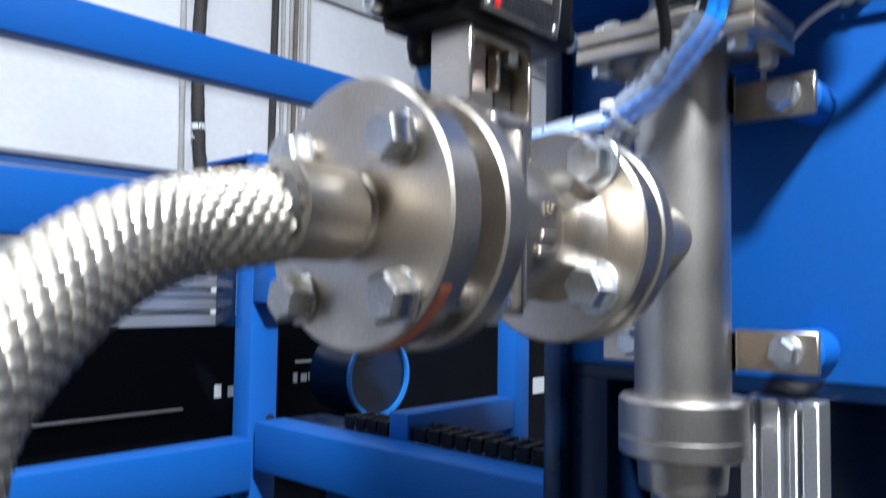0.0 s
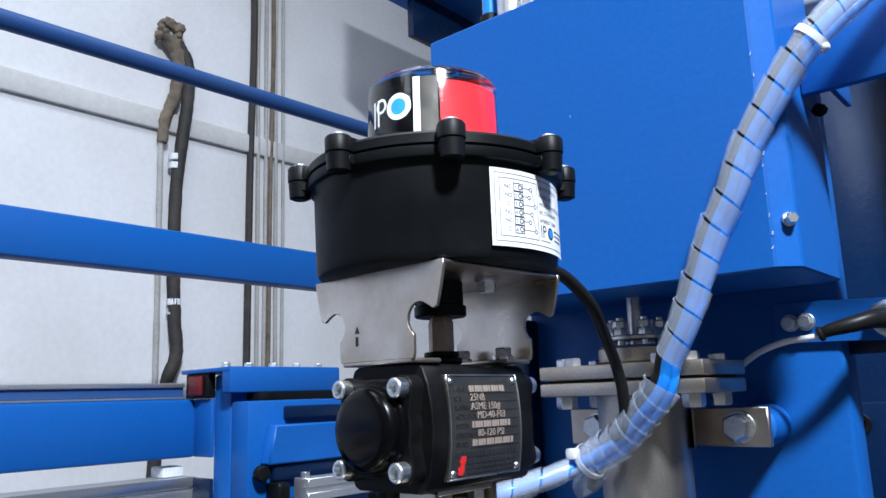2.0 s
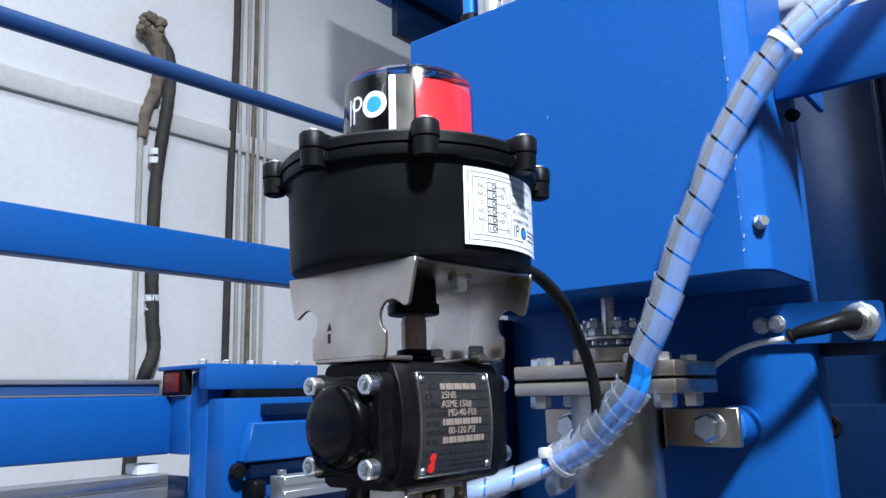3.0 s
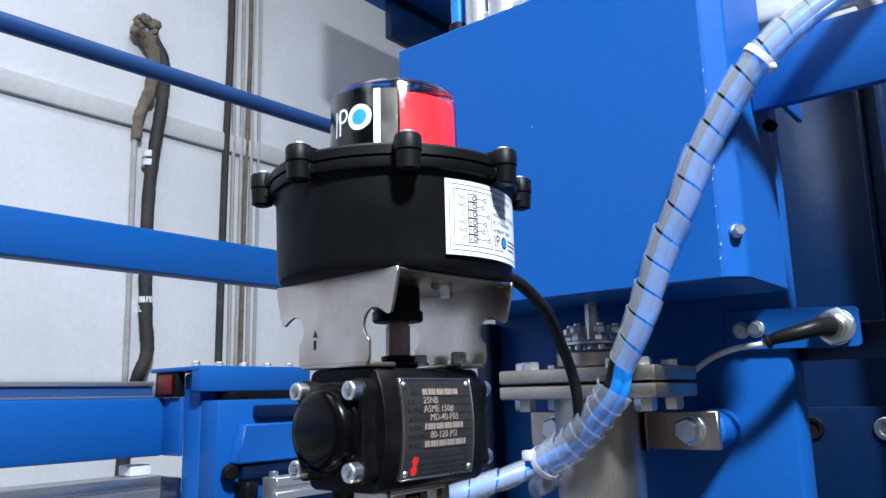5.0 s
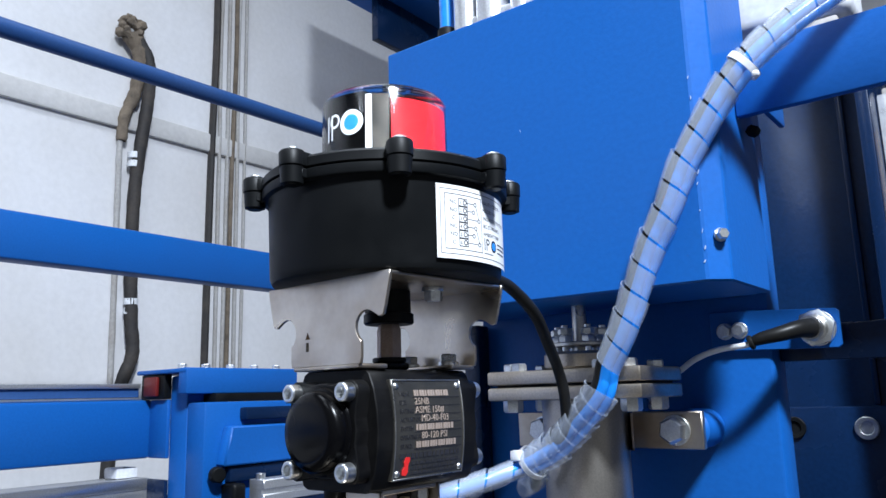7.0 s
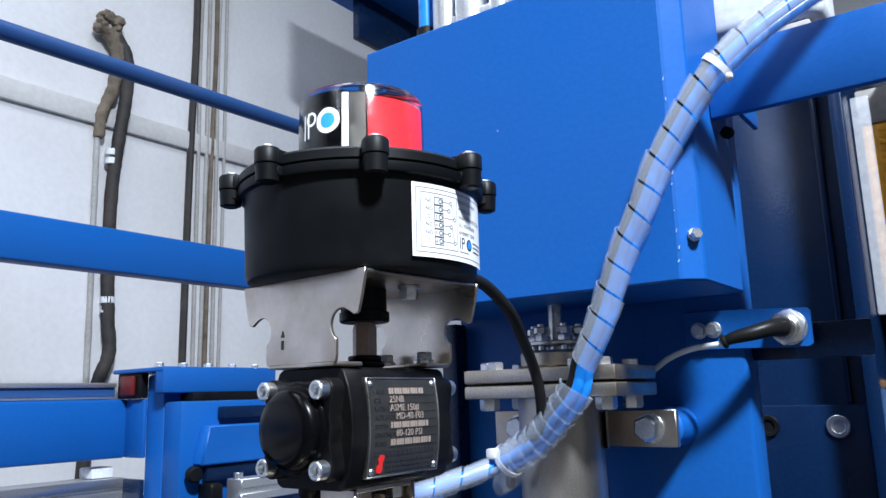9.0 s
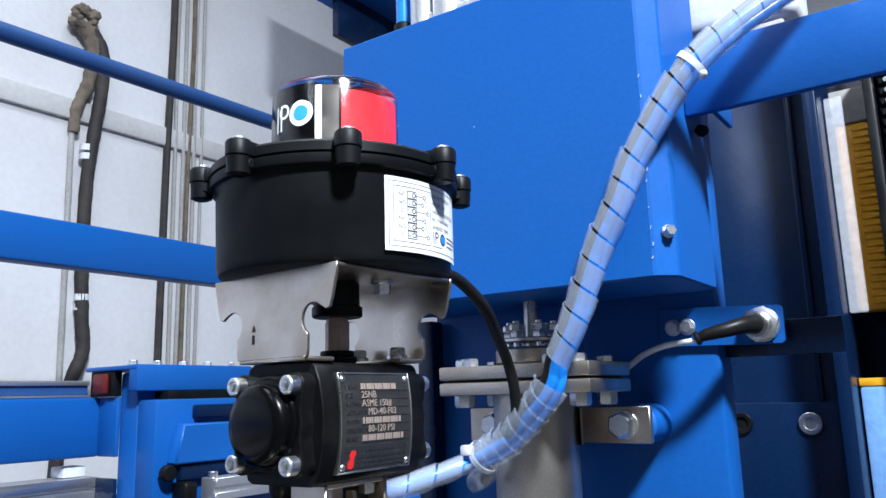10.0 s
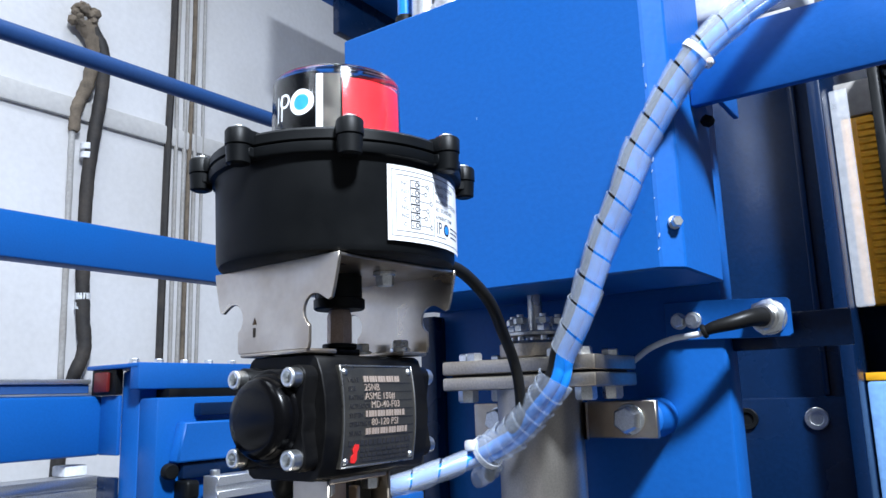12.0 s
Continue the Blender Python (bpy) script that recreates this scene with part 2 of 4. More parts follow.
# Added fills: one brightens the white wall, one the front faces.
unseen_lamp(-0.55, -0.1, 3.5, 2.4, 0.6, 35, 90)
unseen_lamp(-0.3, -2.1, 3.5, 1.0, 0.4, 9, 90)

# ---- the hall ----
WX = -1.664
solo("wall_left", box((WX - 0.2, -3.5, 0), (WX, 3.6, 3.7)), PLASTER, "white plastered hall wall with grey stains", "wall", kind="structure")
solo("wall_back", box((WX, 3.4, 0), (3.5, 3.6, 3.7)), PLASTER, "plain white plastered end wall", "wall", kind="structure")
# Out of view: these close the hall, their dark colours limiting bounce light.
solo("wall_right", box((3.5, -3.5, 0), (3.7, 3.6, 3.7)), CONCRETE, "unseen closing side wall, dark to cut bounce light", "wall", kind="structure")
solo("wall_front", box((WX - 0.2, -3.7, 0), (3.7, -3.5, 3.7)), CONCRETE, "unseen closing front wall, dark to cut bounce light", "wall", kind="structure")
solo("ceiling", box((WX - 0.2, -3.7, 3.7), (3.7, 3.6, 3.85)), DARKROOF, "unseen closing ceiling, dark to cut bounce light", "ceiling", kind="structure")
solo("floor", box((WX - 0.2, -3.7, -0.1), (3.7, 3.6, 0)), CONCRETE, "grey concrete floor", "floor", kind="structure")
# Low raised band, greyer than the wall behind it.
solo("trim", box((WX, -3.5, 2.168), (WX + 0.016, 3.4, 2.228), 0.0075), GREYBAND, "grey raised band along the white wall", "trim", kind="structure")

# ---- cables on the wall ----
conduit = thing("wall_conduit", (-1.64, 0.82, 1.0), "dusty black cable hose with a frayed burlap-wrapped end", "cable")
part("hose", tube([(-1.63, 0.825, 2.43), (-1.62, 0.855, 2.37), (-1.622, 0.86, 2.27), (-1.63, 0.85, 2.14), (-1.64, 0.843, 2.0), (-1.64, 0.843, 1.8), (-1.637, 0.85, 1.64), (-1.632, 0.855, 1.55), (-1.64, 0.83, 1.46), (-1.64, 0.81, 1.3), (-1.64, 0.8, 1.0)], 0.0175, 14, 10, wob=0.06), DUSTBLACK, conduit)
part("thin_cable", tube([(-1.645, 0.81, 2.42), (-1.64, 0.845, 2.35), (-1.645, 0.825, 2.25), (-1.648, 0.8, 2.16), (-1.65, 0.8, 2.0), (-1.65, 0.805, 1.7), (-1.65, 0.81, 1.3)], 0.008, 10, 10, wob=0.1), GREYCABLE, conduit, "thin dusty grey cable")
end = bmesh.new()
rnd = random.Random(5)
for k in range(26):
    a, b = rnd.uniform(0, 6.28), rnd.uniform(-0.9, 1.2)
    p = Vector((-1.632 + 0.018 * math.cos(a) * math.cos(b), 0.805 + 0.036 * math.sin(a) * math.cos(b), 2.455 + 0.034 * math.sin(b)))
    bmesh.ops.create_icosphere(end, subdivisions=1, radius=rnd.uniform(0.009, 0.017), matrix=Matrix.Translation(p) @ pose(0, 0, 0, rnd.uniform(0, 180), rnd.uniform(0, 180), 0))
tagged(part("frayed_end", end, JUTE, conduit, "frayed brown burlap knot"), kind="stuff")
part("wrapped_neck", tube([(-1.632, 0.8, 2.44), (-1.63, 0.835, 2.38), (-1.64, 0.83, 2.28), (-1.645, 0.805, 2.2), (-1.645, 0.8, 2.13)], lambda u: 0.022 - 0.008 * u, 10, 8, wob=0.15), JUTE, conduit, "beige wrapped cable neck")
for z, y in ((2.085, 0.838), (2.06, 0.838), (1.68, 0.848), (1.655, 0.849)):
    part("tape_band", rod((-1.64, y, z), (-1.64, y, z + 0.018), 0.0188, 0.001, 16), NYLON, conduit, "white tape band")
strand_x = ((1.094, 0.011, DUSTBLACK, "dusty black wall cable"), (1.125, 0.006, GREYCABLE, ""), (1.15, 0.006, GREYCABLE, ""), (1.17, 0.007, JUTE, ""), (1.192, 0.006, GREYCABLE, ""), (1.216, 0.005, GREYCABLE, ""))
for i, (y, r, mat, lab) in enumerate(strand_x):
    w = [0.006 * math.sin(i * 2.1 + k) for k in range(7)]
    pts = [(-1.652, y + w[k] * (0.4 + (k == 2)), 3.3 - 0.38 * k) for k in range(7)]
    solo("wall_cable", tube(pts, r, 8, 8), mat, lab or "thin grey cable running down the white wall", "cable", group="cables on the wall")
sign = thing("wall_sign", (-1.655, 0.3, 2.0), "small blue sign with a white mark on the wall", "sign")
part("board", box((-1.664, 0.22, 2.005), (-1.66, 0.387, 2.088), 0.001), BLUE, sign)
part("mark", box((-1.6598, 0.35, 2.03), (-1.659, 0.372, 2.062), 0.0), WHITEINK, sign, "white bar on the sign")

# ---- blue guard frame on the hall side ----
GX = -1.15
guard = thing("guard_frame", (GX, 0.0, 0.0), "blue painted steel guard frame with two rails", "guard rail")
part("handrail", rod((GX, -2.5, 2.05), (GX, 2.38, 2.138), 0.0185), RAILBLUE, guard, "round blue handrail tube")
part("guard_rail", box((GX - 0.05, -2.5, 1.677), (GX, 2.38, 1.765), 0.005), BLUE, guard)
for y in (-2.4, 2.3):
    part("post", box((GX - 0.05, y, 0), (GX, y + 0.05, 2.1), 0.004), BLUE, guard)

# lower beam with its linear guide
track = thing("linear_track", (-0.95, 0.2, 1.32), "blue steel beam carrying a bright linear guide rail", "track")
part("beam", box((-0.99, -2.0, 1.329), (-0.93, 0.489, 1.424), 0.006), BLUE, track)
part("guide_base", box((-0.985, -2.0, 1.4245), (-0.945, 0.4755, 1.4285), 0.001, 1), ALU, track, "bright steel guide base")
part("guide_web", box((-0.982, -2.0, 1.4286), (-0.954, 0.4755, 1.4438), 0.001, 1), RAILBLUE, track, "dull blue guide web")
part("guide_rail", box((-0.985, -2.0, 1.4439), (-0.9485, 0.4755, 1.4515), 0.0015, 2), ALU, track, "bright steel linear guide rail")
part("end_plate", box((-0.9295, 0.482, 1.3295), (-0.8785, 0.4895, 1.4235), 0.002), BLUE, track)
part("stop_housing", box((-0.948, 0.476, 1.4245), (-0.8785, 0.4895, 1.4652), 0.002), BLACK, track, "black stop housing")
part("end_stop", box((-0.93, 0.468, 1.429), (-0.893, 0.4758, 1.461), 0.003), DARKRED, track, "dark red plastic end stop")
prof = outline([(-1.0, 1.194), (-0.932, 1.194), (-0.932, 1.213), (-0.955, 1.213), (-0.955, 1.222), (-0.93, 1.222), (-0.93, 1.232), (-0.936, 1.236), (-0.93, 1.24), (-0.93, 1.25), (-0.955, 1.25), (-0.955, 1.259), (-0.932, 1.259), (-0.932, 1.274), (-0.94, 1.278), (-0.932, 1.282), (-0.932, 1.297), (-1.0, 1.297)],
               Matrix(((1, 0, 0, 0), (0, 0, 1, -2.0), (0, 1, 0, 0), (0, 0, 0, 1))), 2.489, 0.0012)
alu = thing("aluminium_profile", (-0.96, 0.0, 1.19), "silver aluminium extrusion with long grooves", "profile")
part("extrusion", prof, ALU, alu)
# Navy colour stands in for the shade at the profile's end.
part("end_plate", box((-0.9295, 0.482, 1.195), (-0.8785, 0.4895, 1.296), 0.002), NAVY, alu)
part("end_cap", box((-0.99, 0.44, 1.298), (-0.95, 0.478, 1.315), 0.003), NYLON, alu, "white plastic end cap")

post = thing("frame_post", (-0.845, 0.515, 0), "blue painted square steel post with bolted top plate", "post")
part("upright", box((-0.884, 0.49, 0.0), (-0.8355, 0.545, 1.462), 0.005), BLUE, post)
part("top_plate", box((-0.955, 0.47, 1.4655), (-0.8125, 0.70, 1.4725), 0.002), BLUE, post)
part("top_angle", box((-0.8345, 0.471, 1.4315), (-0.81, 0.702, 1.4732), 0.003), BLUE, post)
for y in (0.485, 0.53, 0.58, 0.63, 0.68):
    part("plate_bolt", hexhead((-0.845, y, 1.4725), (0, 0, 1), 0.013, 0.006, washer=0.009), ZINC, post)
# No hole is cut; a black disc paints its inner shade.
part("hole_plug", rod((-0.8357, 0.53, 1.045), (-0.8335, 0.53, 1.045), 0.008), INK, post, "black disc for the shade in a bolt hole")
slide = thing("slide_block", (-0.80, 0.7, 1.26), "blue painted slide carriage bolted beside the post", "carriage")
part("plate", box((-0.8355, 0.4905, 1.235), (-0.788, 0.75, 1.4175), 0.004), BLUE, slide)
# Solid black block gives the open slot its shade.
part("clamp_slot", box((-0.8345, 0.52, 1.418), (-0.80, 0.69, 1.4313), 0.001), BLACK, slide, "black block for the shaded gap under the top beam")
part("rail_strip", box((-0.7875, 0.557, 1.388), (-0.768, 0.75, 1.408), 0.003), NAVY, slide, "dark steel rail strip")
wedge = outline([(0.525, 1.379), (0.75, 1.379), (0.75, 1.318), (0.512, 1.318)], Matrix(((0, 0, 1, -0.7875), (1, 0, 0, 0), (0, 1, 0, 0), (0, 0, 0, 1))), 0.0245, 0.003)
part("step", wedge, BLUE, slide)
part("lower_guide", box((-0.7875, 0.53, 1.292), (-0.772, 0.75, 1.3165), 0.003), NAVY, slide)
part("knob", lathe((-0.7875, 0.508, 1.306), (1, -0.2, 0), [(0, 0), (0, 0.007), (0.01, 0.007), (0.012, 0.0125), (0.022, 0.0125), (0.025, 0.01), (0.025, 0)], 28), BLACK, slide, "black plastic knob")
part("hinge_lug", box((-0.7875, 0.523, 1.262), (-0.752, 0.548, 1.291), 0.006, 3), BLACK, slide, "black rubber buffer")
part("clamp_bar", outline([(0, 0), (0.036, 0), (0.036, 0.012), (0.031, 0.012), (0.031, 0.02), (0.036, 0.02), (0.036, 0.034), (0, 0.034)], Matrix(((1, 0, 0, -0.752), (0, 0, 1, 0.552), (0, 1, 0, 1.262), (0, 0, 0, 1))), 0.2, 0.001), ALU, slide, "grooved silver aluminium clamp bar")
for y in (0.56, 0.63, 0.72):
    part("clamp_screw", socket_head((-0.734, y, 1.296), (0, 0, 1), 0.0075, 0.009), ZINC, slide)

base = thing("base_frame", (-0.845, 0.3, 0), "blue painted steel base frame beams", "frame")
part("long_beam", box((-0.87, -2.0, 0.94), (-0.82, 0.488, 1.02), 0.004), BLUE, base)
part("cross_beam", box((-0.82, 0.49, 0.972), (-0.142, 0.55, 1.048), 0.004), BLUE, base)
part("rear_post", box((-0.577, 0.80, 0.0), (-0.539, 0.84, 1.25), 0.003), BLUE, base)
part("side_bar", box((-0.577, 0.551, 1.035), (-0.539, 0.799, 1.085), 0.003), BLUE, base)
part("leg", box((-0.87, -1.9, 0.0), (-0.82, -1.85, 0.939), 0.003), BLUE, base)
part("leg", box((-0.2, 0.49, 0.0), (-0.15, 0.55, 0.971), 0.003), BLUE, base)

chain = thing("cable_chain", (-0.5, 0.6, 1.05), "black plastic cable drag chain on the blue beam", "cable chain")
for i in range(22):
    x = -0.68 + i * 0.025
    link = box((x, 0.556, 1.0485), (x + 0.02, 0.561, 1.068), 0.001, 1)
    box((x, 0.6, 1.0485), (x + 0.02, 0.605, 1.068), 0.001, 1, link)
    box((x + 0.004, 0.5612, 1.062), (x + 0.014, 0.5998, 1.067), 0.001, 1, link)
    part("link", link, BLACK, chain)
box_shelf = solo("chain_tray", box((-0.81, 0.551, 1.038), (-0.142, 0.62, 1.048), 0.001), NAVY, "dark steel tray under the cable chain", "tray")

black = thing("black_cabinet", (-1.3, 0.8, 0), "large black machine cabinet with white lettering bars", "cabinet")
part("body", box((-1.6, -0.6, 0.0), (-1.2, 2.3, 1.185), 0.01), material("satin_black_cabinet", (0.002, 0.003, 0.006), 0.6, amount=0.3, scale=4, spec=0.1), black)
part("groove", box((-1.2, 0.1, 1.012), (-1.197, 0.58, 1.018), 0.001), GREYCABLE, black)
def letter_bars(y, z, count, step, tall, slope=0.0):
    """A row of plain upright bars standing for lettering."""
    for k in range(count):
        w, up = step * (0.5 + 0.25 * (k % 2)), tall * (1.0 if k % 3 else 1.25)
        zz = z + slope * k * step
        part("letter_bar", box((-1.2, y + k * step, zz), (-1.1985, y + k * step + w, zz + up)), WHITEINK, black, "white logo bar")


letter_bars(0.650, 1.030, 2, 0.032, 0.022)
letter_bars(0.850, 1.046, 5, 0.0215, 0.018, 0.06)
part("letter_bar", box((-1.2, 0.855, 1.09), (-1.1985, 0.958, 1.096)), WHITEINK, black, "white logo bar")
letter_bars(1.690, 0.938, 3, 0.088, 0.05)
drum = thing("blue_drum", (-0.915, 0.915, 0.9), "dark round drum with a light blue rim", "drum")
part("shell", rod((-1.12, 0.915, 1.075), (-0.99, 0.915, 1.075), 0.085, 0.004, 40), NAVY, drum)
part("rim", lathe((-0.99, 0.915, 1.075), (1, 0, 0), [(0, 0.088), (0.008, 0.088), (0.008, 0.08), (0, 0.08)], 40), CYAN, drum, "light blue rim")
part("stand", box((-1.09, 0.86, 0.0), (-1.02, 0.97, 0.99), 0.003), NAVY, drum)

# ---- overhead steel ----
over = thing("overhead_beam", (-1.25, 1.6, 2.45), "blue painted overhead steel beam with end bracket", "beam")
part("beam", box((-1.25, 1.2, 2.602), (-1.05, 3.395, 2.858), 0.004), BLUE, over)
part("end_bracket", box((-1.175, 1.302, 2.458), (-1.15, 1.602, 2.6018), 0.003), NAVY, over)
part("tie_beam", box((-1.05, 1.428, 2.603), (2.5, 1.548, 2.858), 0.004), BLUE, over)

# ---- machine column with housing ----
frame_ = thing("press_machine", (0, 0.4, 0.0), "blue and navy painted steel press machine", "machine")
part("backplate", box((-0.137, 0.33, 1.2), (0.117, 0.362, 1.685), 0.003), BLUE, frame_)
# Navy parts below and behind: paint colour and recess shade in one tone.
part("base_panel", box((-0.137, 0.4, 0.0), (0.9, 0.46, 1.19), 0.003), NAVY, frame_, "navy base panel with shade in its dark colour")
part("side_column", box((-0.1455, 0.312, 0.0), (-0.1285, 0.329, 1.4775), 0.002), NAVY, frame_, "navy edge strip with shade in its dark colour")
part("lower_column", box((-0.137, 0.3295, 0.0), (-0.095, 0.399, 1.1895), 0.003), NAVY, frame_, "navy column with shade in its dark colour")
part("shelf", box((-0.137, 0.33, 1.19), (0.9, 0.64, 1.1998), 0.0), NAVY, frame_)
part("rear_panel", box((-0.05, 0.66, 0.0), (0.152, 0.7, 1.8), 0.003), NAVY, frame_, "navy rear panel with its recess shade in the colour")
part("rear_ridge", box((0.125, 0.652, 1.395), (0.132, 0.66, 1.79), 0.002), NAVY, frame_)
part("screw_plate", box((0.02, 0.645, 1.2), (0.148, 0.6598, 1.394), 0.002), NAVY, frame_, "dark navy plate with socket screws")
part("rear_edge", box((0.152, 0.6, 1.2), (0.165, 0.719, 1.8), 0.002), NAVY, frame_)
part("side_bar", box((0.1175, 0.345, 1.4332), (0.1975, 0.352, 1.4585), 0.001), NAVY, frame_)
part("cross_beam", box((0.131, 0.25, 1.592), (0.95, 0.257, 1.640), 0.001), BLUE, frame_)
# Board added to close the bright gap behind the rear panel.
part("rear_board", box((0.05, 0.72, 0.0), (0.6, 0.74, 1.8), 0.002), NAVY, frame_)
part("beam_bracket", box((0.139, 0.2575, 1.603), (0.143, 0.329, 1.638), 0.001), BLUE, frame_)
part("bracket_bolt", hexhead((0.1365, 0.27, 1.588), (-0.4, -0.4, -1), 0.008, 0.005), BLACK, frame_)
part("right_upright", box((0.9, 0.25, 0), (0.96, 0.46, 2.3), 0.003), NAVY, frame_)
for x, z, mat in ((0.048, 1.3724, BLACK), (0.1175, 1.372, ZINC)):
    part("socket_screw", socket_head((x, 0.6455, z), (0, -1, 0), 0.0115, 0.004), mat, frame_)

housing = thing("machine_housing", (0, 0.27, 1.478), "large blue painted sheet steel machine housing", "housing")
part("rear_block", box((-0.137, 0.2905, 1.482), (0.112, 0.3295, 1.695), 0.002), BLUE, housing)
part("shell", outline([(-0.1335, 0.2), (0.119, 0.2), (0.1304, 0.2114), (0.1304, 0.29), (-0.1335, 0.29)], Matrix.Translation((0, 0, 1.478)), 0.222, 0.0012), BLUE, housing, smooth=15)
for z in (1.506, 1.72 - 0.04):
    part("cover_bolt", hexhead((0.1262, 0.2072, z), (0.7, -0.7, 0), 0.0062, 0.004, washer=0.0042), ZINC, housing)

rnd = random.Random(11)
for k in range(17):
    edge = k < 11
    z = rnd.uniform(1.49, 1.69)
    x = 0.1188 + rnd.uniform(-0.0006, 0.0006) if edge else rnd.uniform(-0.1, 0.11)
    w, h = (rnd.uniform(0.0002, 0.0005), rnd.uniform(0.0005, 0.0018)) if edge else (rnd.uniform(0.0002, 0.0004), rnd.uniform(0.0004, 0.0012))
    m = Matrix.Translation((x, 0.19985, z)) @ pose(0, 0, 0, 90, rnd.uniform(-25, 25), 0)
    part("paint_chip", outline([(-w, -h), (w * 0.6, -h * 0.7), (w, h * 0.5), (0, h), (-w * 0.8, h * 0.2)], m, 0.0002), CHIP, housing, "pale paint chip")
whitebox = thing("white_casting", (0.15, 0.35, 1.66), "white enamelled rounded casting above the beam", "casting")
part("shell", box((0.112, 0.3, 1.668), (0.2, 0.3625, 1.86), 0.012, 4), NYLON, whitebox)
part("foot", box((0.118, 0.305, 1.655), (0.19, 0.3295, 1.6685), 0.002), GREYCABLE, whitebox)
manifold = thing("fitting_manifold", (-0.08, 0.26, 1.7), "row of silver fittings on the blue housing", "fitting")
for i, (x, r) in enumerate(((-0.093, 0.012), (-0.066, 0.014), (-0.036, 0.010), (-0.012, 0.013))):
    part("cylinder", lathe((x, 0.262, 1.7), (0, 0, 1), [(0, 0), (0, r), (0.02, r), (0.021, r * 0.8), (0.026, r * 0.8), (0.027, r), (0.09, r), (0.09, 0)], 24), ALU, manifold)
part("bar", box((-0.1, 0.255, 1.725), (0.0, 0.275, 1.74), 0.002), ALU, manifold)
air = thing("top_air_tube", (-0.116, 0.262, 1.7), "blue air tube in a black fitting on the housing", "tube")
part("fitting", rod((-0.116, 0.262, 1.7), (-0.116, 0.262, 1.742), 0.0085, 0.002), BLACK, air, "black plastic push fitting")
part("tube", tube([(-0.116, 0.262, 1.742), (-0.114, 0.262, 1.8), (-0.1, 0.27, 1.9), (-0.06, 0.3, 2.0)], 0.0065), TUBEBLUE, air)

# ---- riser pipe ----
PX, PY = 0.003, 0.255
riser = thing("riser_pipe", (PX, PY, 1.08), "satin stainless vertical pipe with bolted square flange", "pipe")
part("tube", rod((PX, PY, 1.193), (PX, PY, 1.412), 0.0303, segs=72), PIPE, riser)
part("collar", lathe((PX, PY, 1.155), (0, 0, 1), [(0, 0), (0, 0.038), (0.002, 0.0405), (0.0125, 0.0405), (0.0133, 0.0397), (0.0141, 0.0405), (0.035, 0.0405), (0.0378, 0.038), (0.038, 0)], 72), PIPE, riser)
part("lower_neck", lathe((PX, PY, 0.6), (0, 0, 1), [(0, 0), (0, 0.02), (0.532, 0.02), (0.534, 0.0275), (0.553, 0.029), (0.555, 0.029), (0.555, 0)], 48), PIPE, riser)
part("lower_foot", box((PX - 0.05, PY - 0.05, 0.0), (PX + 0.05, PY + 0.05, 0.6), 0.003), NAVY, riser)
part("lower_flange", box((-0.0525, 0.213, 1.4105), (0.0665, 0.283, 1.4197), 0.0015), STEEL, riser)
part("upper_flange", box((-0.0525, 0.213, 1.4215), (0.0665, 0.283, 1.4312), 0.0015), STEEL, riser)
part("gasket", box((-0.047, 0.218, 1.4195), (0.061, 0.279, 1.4217)), GASKET, riser)
for x in (-0.039, 0.053):
    for y in (0.226, 0.27):
        part("flange_bolt", hexhead((x, y, 1.4312), (0, 0, 1), 0.0105, 0.0055, turn=x * 9 + y), ZINC, riser)
        part("flange_nut", hexhead((x, y, 1.4105), (0, 0, -1), 0.0125, 0.0085, turn=y * 7), ZINC, riser)
for x in (-0.03, 0.034):
    part("flange_bolt", hexhead((x, 0.222, 1.4312), (0, 0, 1), 0.0105, 0.0055), ZINC, riser)
part("gland_hub", rod((PX, PY, 1.4312), (PX, PY, 1.444), 0.027, 0.002, 40), STEEL, riser)
part("gland_plate", rod((PX, PY, 1.4475), (PX, PY, 1.451), 0.0215, 0.0008, 40), MACHINED, riser)
part("stem", rod((PX, PY, 1.435), (PX, PY, 1.479), 0.0052), MACHINED, riser)
for k in range(6):
    a = k * math.pi / 3 + 0.3
    x, y = PX + 0.0165 * math.cos(a), PY + 0.0165 * math.sin(a)
    stud = hexhead((x, y, 1.451), (0, 0, 1), 0.0085, 0.0048)
    hexhead((x, y, 1.4565), (0, 0, 1), 0.0085, 0.0045, stud, 0.4)
    part("gland_nut", rod((x, y, 1.444), (x, y, 1.463), 0.0024, bm=stud, segs=12), ZINC, riser)


def pipe_clamp(z):
    c = thing("pipe_clamp", (0.057, 0.29, z - 0.013), "flat steel pipe clamp bar with hex bolts", "clamp", group="pipe clamps")
    part("bar", box((0.024, 0.288, z - 0.0132), (0.0765, 0.2935, z + 0.0132), 0.0008, 1), BRUSHED, c)
    part("bar", box((-0.075, 0.288, z - 0.0132), (-0.02, 0.2935, z + 0.0132), 0.0008, 1), BRUSHED, c)
    band = lathe((PX, PY, z - 0.0128), (0, 0, 1), [(0, 0.0306), (0, 0.0335), (0.0256, 0.0335), (0.0256, 0.0306)], 48)
    bmesh.ops.delete(band, geom=[v for v in band.verts if v.co.y < PY + 0.004], context="VERTS")
    part("band", band, BRUSHED, c)
    for x in (0.057, -0.05):
        part("bolt", hexhead((x, 0.288, z), (0, -1, 0), 0.0165, 0.009, turn=0.35 + x, washer=0.0108), ZINC, c)
        part("spacer", rod((x + 0.007, 0.2936, z), (x + 0.007, 0.3298, z), 0.0145, 0.002), BLUE, c, "blue painted welded spacer")
    return c


pipe_clamp(1.387)
pipe_clamp(1.222)

